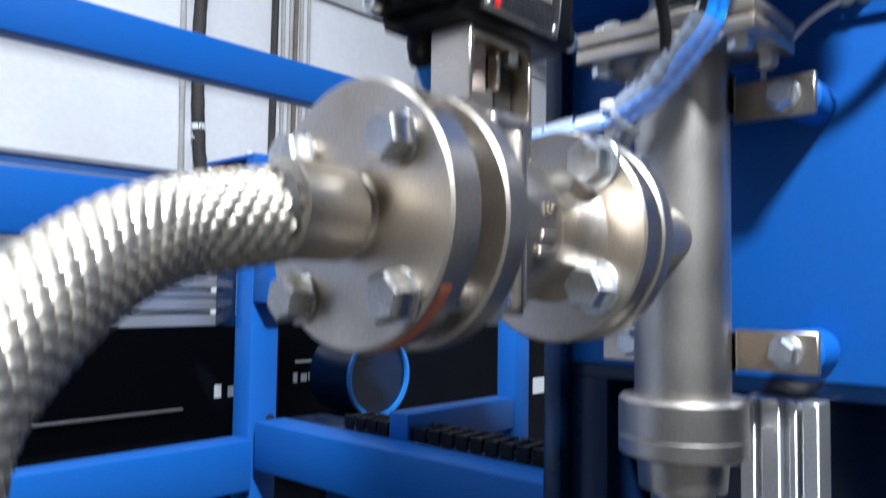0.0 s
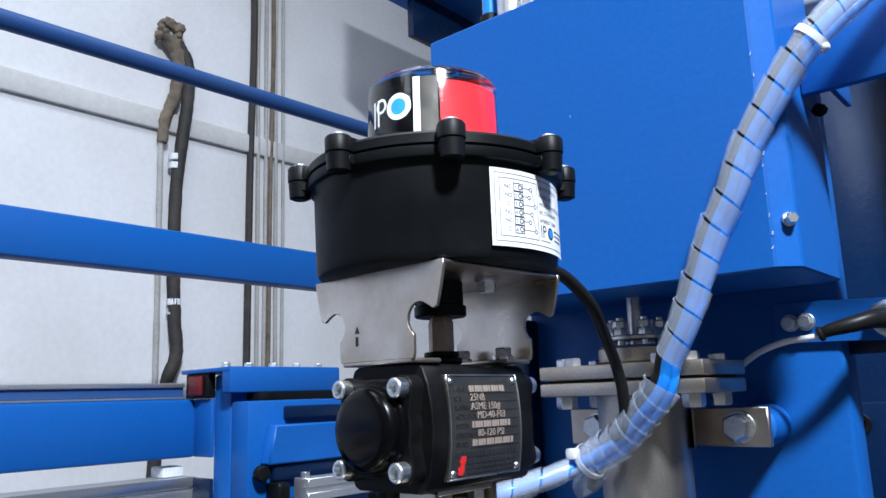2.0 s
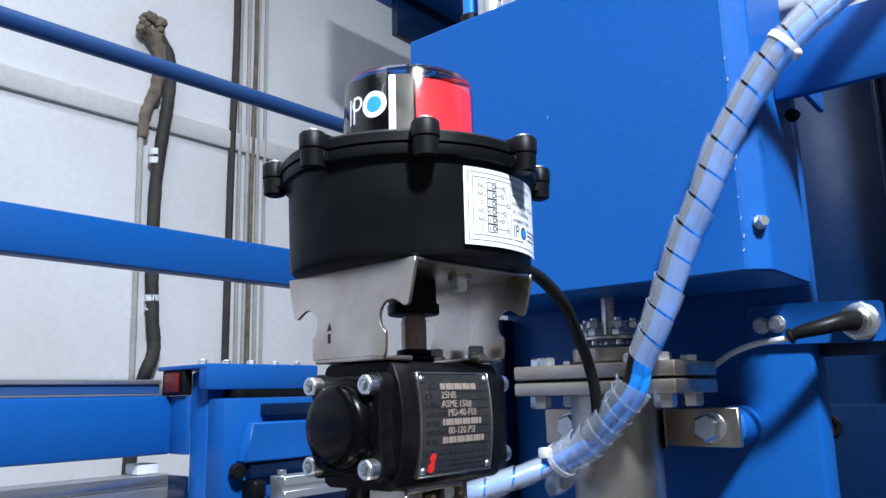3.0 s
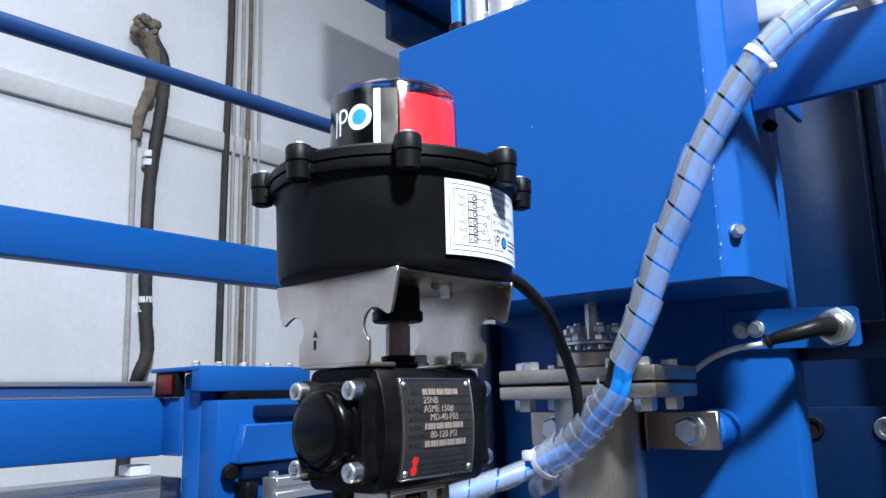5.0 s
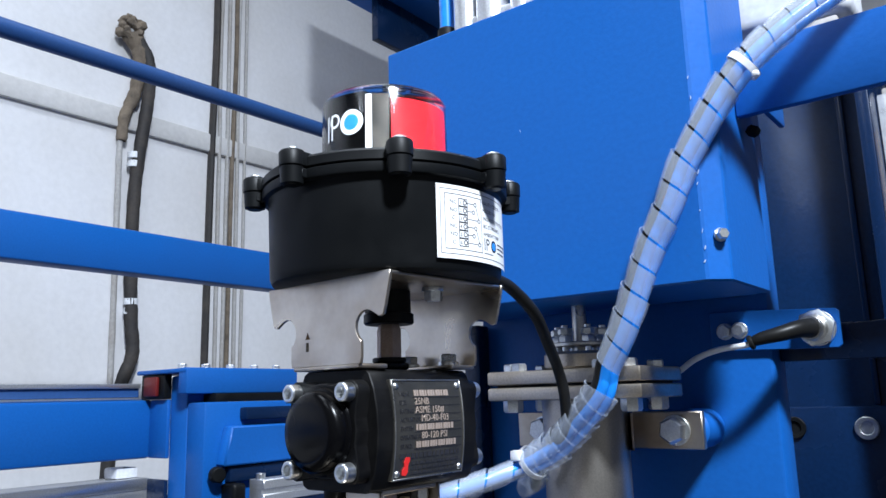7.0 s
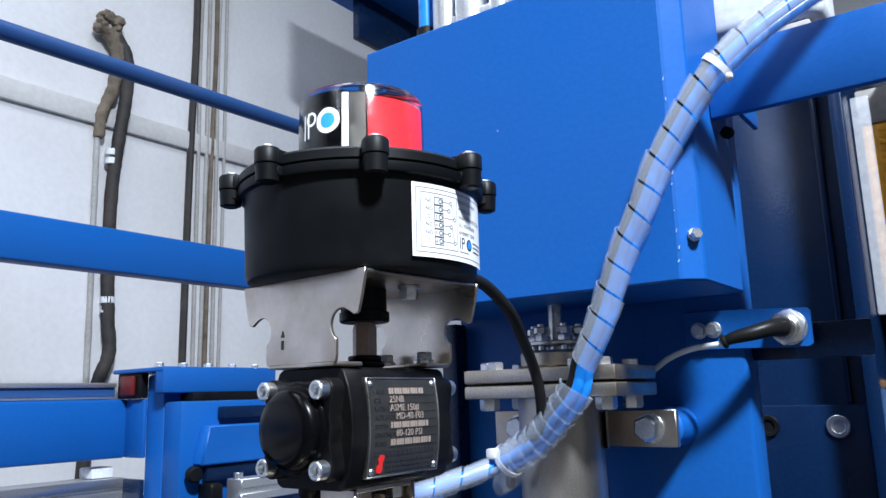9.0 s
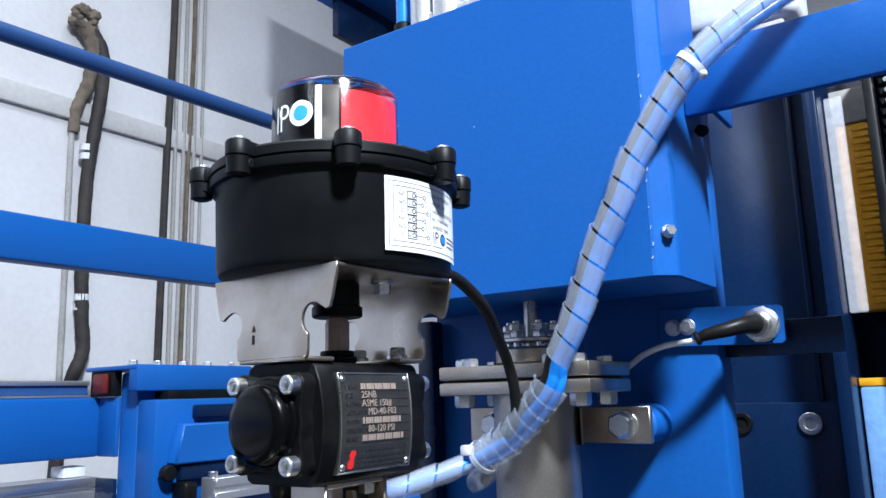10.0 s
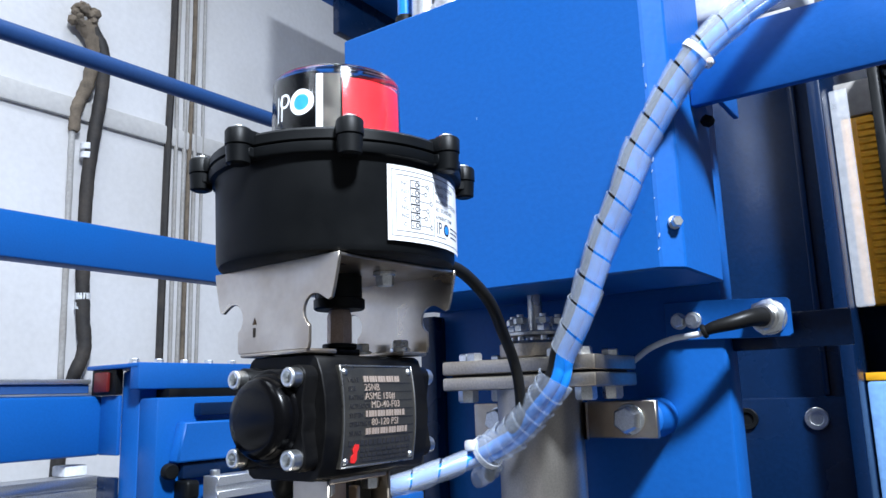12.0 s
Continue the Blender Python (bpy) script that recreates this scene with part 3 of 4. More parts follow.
cyl = thing("slotted_cylinder", (0.05, 0.33, 0.6), "grooved silver aluminium cylinder profile", "cylinder")
pb = outline([(0.022, 0.302), (0.032, 0.302), (0.032, 0.31), (0.036, 0.31), (0.036, 0.302), (0.048, 0.302), (0.048, 0.312), (0.053, 0.312), (0.053, 0.304), (0.058, 0.304), (0.058, 0.312), (0.062, 0.312), (0.062, 0.302), (0.072, 0.302), (0.072, 0.327), (0.022, 0.327)],
             Matrix.Translation((0, 0, 0.02)), 1.1695, 0.0008)
part("profile", pb, ALU, cyl)
part("end_block", box((0.02, 0.3, 0.0), (0.074, 0.328, 0.0195), 0.001), BLACK, cyl)

# ---- valve ----
VZ = 1.2868
D = (0, 1, 0)


def disc(y0, y1, r, e=0.0012):
    return lathe((0, y0, VZ), D, [(0, 0), (0, r - e), (e, r), (y1 - y0 - e, r), (y1 - y0, r - e), (y1 - y0, 0)], 96)


valve = thing("ball_valve", (0, 0.06, 1.234), "flanged cast stainless steel ball valve with bolts", "valve")
part("front_flange", disc(0.002, 0.015, 0.0535), STEEL, valve)
part("body", lathe((0, 0.0, VZ), D, [(0.015, 0.0), (0.015, 0.030), (0.021, 0.0285), (0.026, 0.036), (0.036, 0.0385), (0.05, 0.0375), (0.064, 0.036), (0.072, 0.031), (0.08, 0.0265), (0.092, 0.0255), (0.1, 0.0285), (0.107, 0.034), (0.108, 0.0)], 72), STEEL, valve)
part("body_flange", box((-0.041, 0.0235, VZ - 0.038), (0.041, 0.034, VZ + 0.038), 0.005, 3), STEEL, valve)
part("body_seam", box((-0.0412, 0.0275, VZ - 0.0382), (0.0412, 0.0285, VZ + 0.0382), 0.0004, 1), GASKET, valve)
part("rear_flange", disc(0.107, 0.1205, 0.0545), STEEL, valve)
part("mating_flange", disc(0.125, 0.136, 0.0545), PIPE, valve)
part("gasket", disc(0.1205, 0.125, 0.049, 0.0005), GASKET, valve)
part("gasket", disc(-0.0122, 0.002, 0.026, 0.0005), GASKET, valve)
part("neck", box((-0.021, 0.033, VZ + 0.03), (0.021, 0.064, 1.337), 0.004, 3), STEEL, valve)
stub = lathe((0, 0.136, VZ), D, [(0, 0), (0, 0.0165), (0.02, 0.0165), (0.1, 0.0165), (0.1, 0)], 48)
part("stub_pipe", stub, PIPE, valve)
part("weld_socket", lathe((0, 0.188, VZ + 0.006), D, [(0, 0), (0, 0.0185), (0.0015, 0.02), (0.03, 0.021), (0.045, 0.021), (0.045, 0)], 48), PIPE, valve)
for sx in (-1, 1):
    for sz in (-1, 1):
        x, z = sx * 0.0275, VZ + 0.0045 + sz * 0.0305
        part("rear_bolt", hexhead((x, 0.107, z), (0, -1, 0), 0.0195, 0.0115, turn=0.2 * sx + 0.3 * sz, washer=0.0132), ZINC, valve)
        part("rear_nut", hexhead((x, 0.136, z), (0, 1, 0), 0.0195, 0.011, turn=0.3 * sx), ZINC, valve)
        part("body_screw", socket_head((sx * 0.033, 0.0235, VZ + sz * 0.03), (0, -1, 0), 0.0042, 0.005), ZINC, valve)
part("cast_mark", lettering("150", 0.008, Matrix.Translation((0.0372, 0.046, VZ + 0.004)) @ pose(0, 0, 0, 90, 0, 90), deep=0.0008), STEEL, valve)
for sz, yy in ((-0.005, 0.045), (-0.012, 0.043)):
    part("cast_mark", box((0.036, yy, VZ + sz - 0.002), (0.0388, yy + 0.012, VZ + sz + 0.002), 0.0006, 1), STEEL, valve)

# ---- hose ----
hose = thing("braided_hose", (0, -0.03, 1.234), "braided stainless steel hose with bolted flanged end", "hose")
part("flange", disc(-0.0285, -0.0122, 0.0532), STEEL, hose)
part("hub", lathe((0, -0.0337, VZ), D, [(0, 0), (0, 0.0152), (0.0042, 0.0152), (0.0054, 0.0165), (0.0054, 0)], 64), STEEL, hose)
part("ferrule", lathe((0, -0.0625, VZ), D, [(0, 0), (0, 0.0172), (0.001, 0.0186), (0.028, 0.0186), (0.0288, 0.0178), (0.0288, 0)], 64), STEEL, hose)
smear = lathe((0, -0.0262, VZ), D, [(0, 0.0534), (0.006, 0.0534)], 192)
bmesh.ops.delete(smear, geom=[v for v in smear.verts if not (v.co.z < VZ - 0.026 and v.co.x > 0.008)], context="VERTS")
part("paint_smear", smear, PINK, hose, "worn orange paint smear")
for sx in (-1, 1):
    for sz in (-1, 1):
        x, z = sx * 0.0288 - sz * 0.001 - 0.001, VZ - 0.0032 + sz * 0.0288 + sx * 0.0006
        b = hexhead((x, -0.0285, z), (0, -1, 0), 0.0172, 0.0092, turn=0.25 * sz + 0.5 * sx, washer=0.0108)
        part("bolt", rod((x, -0.0285, z), (x, 0.02, z), 0.0062, bm=b), BOLT, hose)
        part("nut", hexhead((x, 0.015, z), (0, 1, 0), 0.0195, 0.009, turn=0.2 * sx), ZINC, hose)
HP = [(0.0000, -0.0350, 1.2868), (0.0000, -0.0530, 1.2860), (-0.0043, -0.0664, 1.2834), (-0.0076, -0.0800, 1.2809), (-0.0103, -0.0971, 1.2766), (-0.0064, -0.1173, 1.2681), (0.0035, -0.1371, 1.2561), (0.0136, -0.1540, 1.2428), (0.0228, -0.1676, 1.2288), (0.0290, -0.1743, 1.2123), (0.0330, -0.1758, 1.1901), (0.03, -0.15, 1.08), (0.0, -0.12, 0.9), (-0.15, -0.1, 0.4), (-0.3, 0.0, 0.02)]
HR = 0.0168
part("core", tube(HP, HR - 0.0012, 24, 16), GASKET, hose)
HF = frames_on(smooth_path(HP, 16))
braid = bmesh.new()
N, PITCH, SHOWN = 13, 0.084, 0.34
for sense in (1, -1):
    for k in range(N):
        rows = []
        steps = 250
        for i in range(steps + 1):
            s = 0.0265 + SHOWN * i / steps
            p, t, n, b = along(HF, s)
            a = sense * 2 * math.pi * s / PITCH + 2 * math.pi * k / N
            lift = sense * 0.0008 * math.cos(2 * math.pi * N * s / PITCH)
            ca, sa = math.cos(a), math.sin(a)
            out = n * ca + b * sa
            tang = (t * PITCH + sense * 2 * math.pi * HR * (b * ca - n * sa)).normalized()
            across = tang.cross(out)
            w = 0.0031
            rows.append([braid.verts.new(p + out * (HR + lift + e) + across * u * w) for u, e in ((-1, -0.0009), (-0.5, 0.0002), (0.5, 0.0002), (1, -0.0009))])
        for p, q in zip(rows, rows[1:]):
            for j in range(3):
                braid.faces.new((p[j], p[j + 1], q[j + 1], q[j]))
tagged(part("braid", braid, BRAID, hose, "bright woven steel braid", smooth=60), kind="stuff")

# ---- yoke between valve and actuator ----
yoke = thing("valve_yoke", (0, 0.045, 1.337), "folded stainless steel yoke under the actuator", "bracket")
part("front_wall", box((-0.004, 0.0195, 1.3385), (0.0188, 0.022, 1.3715), 0.0006, 1), BRUSHED, yoke)
part("rear_wall", box((-0.004, 0.066, 1.3385), (0.0158, 0.0685, 1.3715), 0.0006, 1), BRUSHED, yoke)
part("floor_plate", box((-0.004, 0.0196, 1.3358), (0.0165, 0.0684, 1.3386), 0.0012, 2), BRUSHED, yoke)
part("top_flange", box((-0.004, 0.0225, 1.369), (0.0158, 0.0655, 1.3718), 0.0006, 1), BRUSHED, yoke)
part("stem", rod((0.002, 0.038, 1.3386), (0.002, 0.038, 1.369), 0.008, 0.001), ETCH, yoke, "brown-tinted steel stem")
# Black plate added to darken the yoke's inside, standing in for shade.
part("stem_guard", box((-0.004, 0.051, 1.3388), (0.006, 0.0655, 1.3688), 0.001, 1), GASKET, yoke, "black plate put in for the yoke's inner shade")
part("stem_nut", hexhead((0.002, 0.038, 1.3386), (0, 0, 1), 0.021, 0.009, turn=0.3), STEEL, yoke)
part("stop_tab", box((0.006, 0.047, 1.35), (0.012, 0.0495, 1.366), 0.0006, 1), BRUSHED, yoke)
for y in (0.028, 0.06):
    part("screw", hexhead((0.009, y, 1.3685), (0, 0, -1), 0.008, 0.005), ZINC, yoke)

# ---- actuator ----
act = thing("pneumatic_actuator", (0, 0.047, 1.3718), "black anodised pneumatic quarter-turn actuator", "actuator")
half = [(0.0195, 1.3719), (0.0225, 1.3735), (0.0252, 1.381), (0.0272, 1.391), (0.0278, 1.3995), (0.0272, 1.409), (0.0252, 1.419), (0.0222, 1.4265), (0.0195, 1.4282)]
ring = half + [(-x, z) for x, z in reversed(half)]
facing = Matrix(((1, 0, 0, 0), (0, 0, 1, 0.009), (0, 1, 0, 0), (0, 0, 0, 1)))
part("body", outline(ring, facing, 0.0765, 0.0005), ANODIC, act)


def end_cap(y0, y1, out):
    bm = bmesh.new()
    pts = []
    for sx, sz in ((1, -1), (1, 1), (-1, 1), (-1, -1)):
        cx, cz = 0.0178 * sx, 1.4 + 0.0178 * sz
        a0 = math.atan2(sz, sx)
        for k in range(-3, 4):
            a = a0 + k * 0.3
            pts.append((cx + 0.0056 * math.cos(a), cz + 0.0056 * math.sin(a)))
        ax = math.atan2(sz, sx) + math.pi / 4
        for k in (-1, 0, 1):
            pts.append((0.0222 * math.cos(ax + k * 0.28), 1.4 + 0.0222 * math.sin(ax + k * 0.28)))
    m = Matrix(((1, 0, 0, 0), (0, 0, 1, y0), (0, 1, 0, 0), (0, 0, 0, 1)))
    return outline(pts, m, y1 - y0, 0.0006)


part("front_cap", end_cap(0.0005, 0.009, -1), ANODIC, act)
part("rear_cap", end_cap(0.0855, 0.0935, 1), ANODIC, act)
part("cap_boss", lathe((0, 0.0005, 1.4), (0, -1, 0), [(0, 0), (0, 0.0198), (0.001, 0.0205), (0.0025, 0.02), (0.003, 0.0188), (0.0065, 0.0182), (0.0083, 0.0168), (0.0092, 0.013), (0.0092, 0)], 56), GLOSSY, act, "glossy black round cap boss")
for sx in (-1, 1):
    for sz in (-1, 1):
        x, z = 0.0178 * sx, 1.4 + 0.0178 * sz
        part("cap_screw", socket_head((x, 0.0005, z), (0, -1, 0), 0.0044, 0.0058), ZINC, act)
        part("rear_screw", socket_head((x, 0.0935, z), (0, 1, 0), 0.0044, 0.0055), ZINC, act)
NX = 0.0284
def sliced(bm, z0, z1, count):
    """Cuts a mesh into level slices so that it can be bent."""
    for k in range(1, count):
        geom = bm.verts[:] + bm.edges[:] + bm.faces[:]
        bmesh.ops.bisect_plane(bm, geom=geom, plane_co=(0, 0, z0 + (z1 - z0) * k / count), plane_no=(0, 0, 1))
    return bm


plate = part("nameplate", sliced(box((0.0255, 0.0195, 1.3765), (NX, 0.0735, 1.4232), 0.0003, 1), 1.3765, 1.4232, 14), PLATE, act, "etched steel nameplate")
rimb = bmesh.new()
for lo, hi in (((NX, 0.0195, 1.3765), (NX + 0.0005, 0.0202, 1.4232)), ((NX, 0.0728, 1.3765), (NX + 0.0005, 0.0735, 1.4232)), ((NX, 0.0202, 1.4225), (NX + 0.0005, 0.0728, 1.4232)), ((NX, 0.0202, 1.3765), (NX + 0.0005, 0.0728, 1.3772))):
    box(lo, hi, 0.0001, 1, rimb)
part("rim", sliced(rimb, 1.3765, 1.4232, 14), MACHINED, plate)
for y in (0.0225, 0.0705):
    for z in (1.3795, 1.4202):
        part("rivet", lathe((NX, y, z), (1, 0, 0), [(0, 0.0017), (0.0006, 0.0015), (0.0011, 0.0007), (0.0012, 0)], 16), ZINC, plate)


def on_plate(y, z):
    return Matrix.Translation((NX + 0.0002, y, z)) @ pose(0, 0, 0, 90, 0, 90)


rows = (("VALVE", "", 13), ("SIZE", "25NB", 0), ("RATING", "ASME 150#", 0), ("ACTUATOR", "MD-40-F03", 0), ("SYSTEM", "", 14), ("OPERATING PR", "80-120 PSI", 0), ("SR.NO.", "", 15))
for i, (head, value, bars) in enumerate(rows):
    z = 1.4152 - i * 0.00405
    wide = {"OPERATING PR": 0.72}.get(head, 0.9)
    part("caption", lettering(head, 0.0031, on_plate(0.0235, z), wide=wide), INK, plate)
    y0 = 0.034 + (0.004 if i in (3, 5) else 0.0)
    part("rule", box((NX + 0.0001, y0, z - 0.0008), (NX + 0.0003, 0.0712, z - 0.0005)), INK, plate)
    if value:
        part("entry", lettering(value, 0.0047, on_plate(y0 + 0.001, z), wide=1.0), ETCH, plate)
    else:
        for k in range(bars):
            w, up = (0.0017, 0.0013, 0.0018)[(k * 7 + i) % 3], 0.0029
            part("entry", box((NX + 0.0001, y0 + 0.001 + k * 0.0021, z), (NX + 0.0003, y0 + 0.001 + w + k * 0.0021, z + up)), ETCH, plate)
for z, y0, h in ((1.3862, 0.0235, 0.0024), (1.3832, 0.032, 0.0014), (1.3809, 0.032, 0.0014), (1.3787, 0.032, 0.0014)):
    y = y0
    while y < 0.0685:
        w = random.uniform(0.0012, 0.0038)
        part("maker_line", box((NX + 0.0001, y, z), (NX + 0.0003, min(y + w, 0.069), z + h)), INK, plate)
        y += w + 0.0008
part("red_mark", outline([(-0.0003, -0.0034), (0.0024, -0.0038), (0.0036, -0.0022), (0.0034, 0.001), (0.0044, 0.003), (0.0042, 0.0046), (0.0016, 0.0048), (0.0002, 0.0024), (0.0008, 0.0004), (-0.0006, -0.0012)], on_plate(0.0262, 1.3822), 0.0003), REDMARK, plate, "red paint mark")

for ob in [plate] + list(plate.children):
    for v in ob.data.vertices:
        v.co.x -= 4.6 * (v.co.z - 1.4) ** 2

# ---- bent bracket under the switch ----
SY = 0.047
brk = thing("mounting_bracket", (0, SY, 1.4262), "bent stainless steel mounting bracket with cut-outs", "bracket")


def wall_outline():
    """One bracket wall: wide ears, round notches, narrower foot."""
    right = [(0.0255, 0.0), (0.0262, 0.003), (0.0262, 0.0095)]
    for k in range(10):
        a = math.radians(240 - k * 20)
        right.append((0.0299 + 0.0075 * math.cos(a), 0.0170 + 0.0075 * math.sin(a)))
    right += [(0.036, 0.0222), (0.0385, 0.0207), (0.041, 0.0215), (0.0425, 0.026), (0.0455, 0.038), (0.046, 0.0415)]
    return right + [(-x, z) for x, z in reversed(right)]


part("front_wall", outline(wall_outline(), Matrix(((1, 0, 0, 0), (0, 0, 1, 0.0045), (0, 1, 0, 1.4305), (0, 0, 0, 1))), 0.0018, 0.0002), BRUSHED, brk)
part("rear_wall", outline(wall_outline(), Matrix(((1, 0, 0, 0), (0, 0, 1, 0.0865), (0, 1, 0, 1.4305), (0, 0, 0, 1))), 0.0018, 0.0002), BRUSHED, brk)
part("top_plate", box((-0.0455, 0.0048, 1.4702), (0.0455, 0.088, 1.472), 0.0008, 2), BRUSHED, brk)
part("front_foot", box((-0.0245, 0.0046, 1.4286), (0.0245, 0.0235, 1.4308), 0.0009, 2), BRUSHED, brk)
part("rear_foot", box((-0.0245, 0.0695, 1.4286), (0.0245, 0.0882, 1.4308), 0.0009, 2), BRUSHED, brk)
for x, y in ((0.0145, 0.078), (-0.0145, 0.078), (-0.0145, 0.0155)):
    part("foot_bolt", hexhead((x, y, 1.4308), (0, 0, 1), 0.0082, 0.0042, turn=0.4, washer=0.0056), ZINC, brk)
for x, y in ((0.026, 0.055), (-0.026, 0.055)):
    part("plate_bolt", hexhead((x, y, 1.4702), (0, 0, -1), 0.0085, 0.005, washer=0.0058), ZINC, brk)
tri = outline([(0, 0), (0.0032, 0), (0.0016, 0.0034)], Matrix(((1, 0, 0, -0.0145), (0, 0, 1, 0.0043), (0, 1, 0, 1.444), (0, 0, 0, 1))), 0.0002)
part("warning_mark", tri, material("brown_etched_mark", (0.16, 0.08, 0.02), 0.6), brk, "small brown triangle mark")
part("warning_mark", box((-0.014, 0.0043, 1.438), (-0.0122, 0.0045, 1.4425)), JUTE, brk, "small brown mark")
brk.matrix_world = pose(0, SY, 0, 0, 0, -4.0) @ pose(0, -SY, 0) @ brk.matrix_world
coup = thing("shaft_coupling", (0, SY, 1.4258), "black shaft coupling over a brown steel hex", "coupling")
part("pad", box((-0.008, SY - 0.008, 1.4289), (0.008, SY + 0.008, 1.4325), 0.001), ANODIC, coup)
part("washer", rod((0.001, SY, 1.4325), (0.001, SY, 1.4352), 0.0088, 0.0006), BLACK, coup)
part("hex_nut", hexhead((0.001, SY, 1.4352), (0, 0, 1), 0.0112, 0.0172, turn=0.5), ETCH, coup, "brown-tinted steel hexagon")
part("collar", lathe((0.001, SY, 1.4525), (0, 0, 1), [(0, 0), (0, 0.0124), (0.0008, 0.0132), (0.0052, 0.0132), (0.006, 0.0118), (0.0175, 0.0116), (0.0175, 0)], 32), BLACK, coup)
part("pointer", box((-0.0135, SY - 0.0035, 1.459), (-0.008, SY + 0.0035, 1.468), 0.001), BLACK, coup)

# ---- limit switch box ----
sw = thing("limit_switch_box", (0, SY, 1.472), "round black valve position limit switch box with clear dome", "switch box")
body = part("body", lathe((0, SY, 1.472), (0, 0, 1), [(0, 0), (0, 0.0572), (0.0012, 0.0598), (0.004, 0.061), (0.0425, 0.0622), (0.0446, 0.0628), (0.0454, 0.0652), (0.0462, 0.0656), (0.0498, 0.0656), (0.0504, 0.0650), (0.0504, 0)], 128), BLACK, sw)
lid = part("lid", lathe((0, SY, 1.5227), (0, 0, 1), [(0, 0), (0, 0.0650), (0.0006, 0.0660), (0.0048, 0.0658), (0.0062, 0.0645), (0.0074, 0.0605), (0.0080, 0.037), (0.0085, 0.0362), (0.0085, 0)], 128), BLACK, sw)
part("seam", lathe((0, SY, 1.5224), (0, 0, 1), [(0, 0.0642), (0.0004, 0.0645)], 96), GASKET, lid)
for k in range(8):
    a = radians(-42.5 + 45 * k)
    x, y = 0.0692 * math.cos(a), SY + 0.0692 * math.sin(a)
    lug = lathe((x, y, 1.5138), (0, 0, 1), [(0, 0), (0, 0.0036), (0.0006, 0.0042), (0.0008, 0.0054), (0.0084, 0.0059), (0.0087, 0.0056), (0.0091, 0.0056), (0.0094, 0.0063), (0.0158, 0.0064), (0.0169, 0.0056), (0.0169, 0)], 24)
    m = pose(0, SY, 0, 0, 0, math.degrees(a))
    box((0.060, -0.0058, 1.5168), (0.069, 0.0058, 1.5224), 0.001, 1, lug, m)
    box((0.060, -0.0063, 1.5229), (0.069, 0.0063, 1.5302), 0.0012, 2, lug, m)
    lug_ob = part("lug", lug, BLACK, lid)
    part("screw", socket_head((x, y, 1.5307), (0, 0, 1), 0.0037, 0.0016), ZINC, lug_ob)
part("entry_cap", rod((0.049, SY + 0.012, 1.53), (0.049, SY + 0.012, 1.5345), 0.0052, 0.001), BLACK, lid)
DZ = 1.5312
dome = part("dome", lathe((0, SY, DZ), (0, 0, 1), [(0, 0.0337), (0, 0.0346), (0.0405, 0.0340), (0.0422, 0.0332), (0.0431, 0.0315), (0.0432, 0.0305), (0.0432, 0), (0.0424, 0), (0.0424, 0.0303), (0.0418, 0.0322), (0.0404, 0.0331), (0.0008, 0.0337)], 96), CLEAR, sw, "clear plastic dome")
dome.visible_shadow = False
ind = part("indicator", lathe((0, SY, DZ), (0, 0, 1), [(0, 0), (0, 0.031), (0.0025, 0.031), (0.0025, 0.0215), (0.035, 0.0215), (0.035, 0)], 64), BLACK, sw, "black indicator drum")


def sector(a0, a1, r0, r1, z0, z1, n=24):
    """A curved panel round the switch's axis."""
    bm = bmesh.new()
    rings = []
    for i in range(n + 1):
        a = radians(a0 + (a1 - a0) * i / n)
        c, s = math.cos(a), math.sin(a)
        rings.append([bm.verts.new((r * c, SY + r * s, z)) for r, z in ((r0, z0), (r1, z0), (r1, z1), (r0, z1))])
    for p, q in zip(rings, rings[1:]):
        for j in range(4):
            bm.faces.new((p[j], p[(j + 1) % 4], q[(j + 1) % 4], q[j]))
    bm.faces.new(rings[0])
    bm.faces.new(rings[-1][::-1])
    return bm


CD = -47.0
part("red_panel", sector(CD + 5, CD + 76, 0.022, 0.0302, DZ + 0.002, DZ + 0.0355), RED, ind, "bright red flag")
part("red_panel", sector(CD + 180 + 5, CD + 180 + 76, 0.022, 0.0302, DZ + 0.002, DZ + 0.0355), RED, ind, "bright red flag")
part("black_panel", sector(CD - 100, CD - 19.2, 0.022, 0.0305, DZ + 0.001, DZ + 0.0395), GLOSSY, ind)
part("black_panel", sector(CD + 92, CD + 158, 0.022, 0.0305, DZ + 0.001, DZ + 0.0395), GLOSSY, ind)
# Painted highlight: white colour in place of the dome's reflective edge.
part("white_strip", sector(CD - 19, CD - 13, 0.022, 0.0308, DZ + 0.006, DZ + 0.0375), WHITEINK, ind, "white strip painted as a bright reflection")
part("grey_panel", sector(CD - 12.8, CD + 3, 0.022, 0.0298, DZ + 0.003, DZ + 0.0375), PLATE, ind, "dark satin grey panel")


def wrapped(a0, z0, r):
    """Bends a flat xy drawing round the switch's axis."""
    return lambda p: Vector(((r + p.z) * math.cos(radians(a0) + p.x / r), SY + (r + p.z) * math.sin(radians(a0) + p.x / r), z0 + p.y))


def flat(x0, y0, x1, y1, z=0.0001, n=1):
    bm = bmesh.new()
    for i in range(n):
        a, b = x0 + (x1 - x0) * i / n, x0 + (x1 - x0) * (i + 1) / n
        bm.faces.new([bm.verts.new(q) for q in ((a, y0, z), (b, y0, z), (b, y1, z), (a, y1, z))])
    return bm


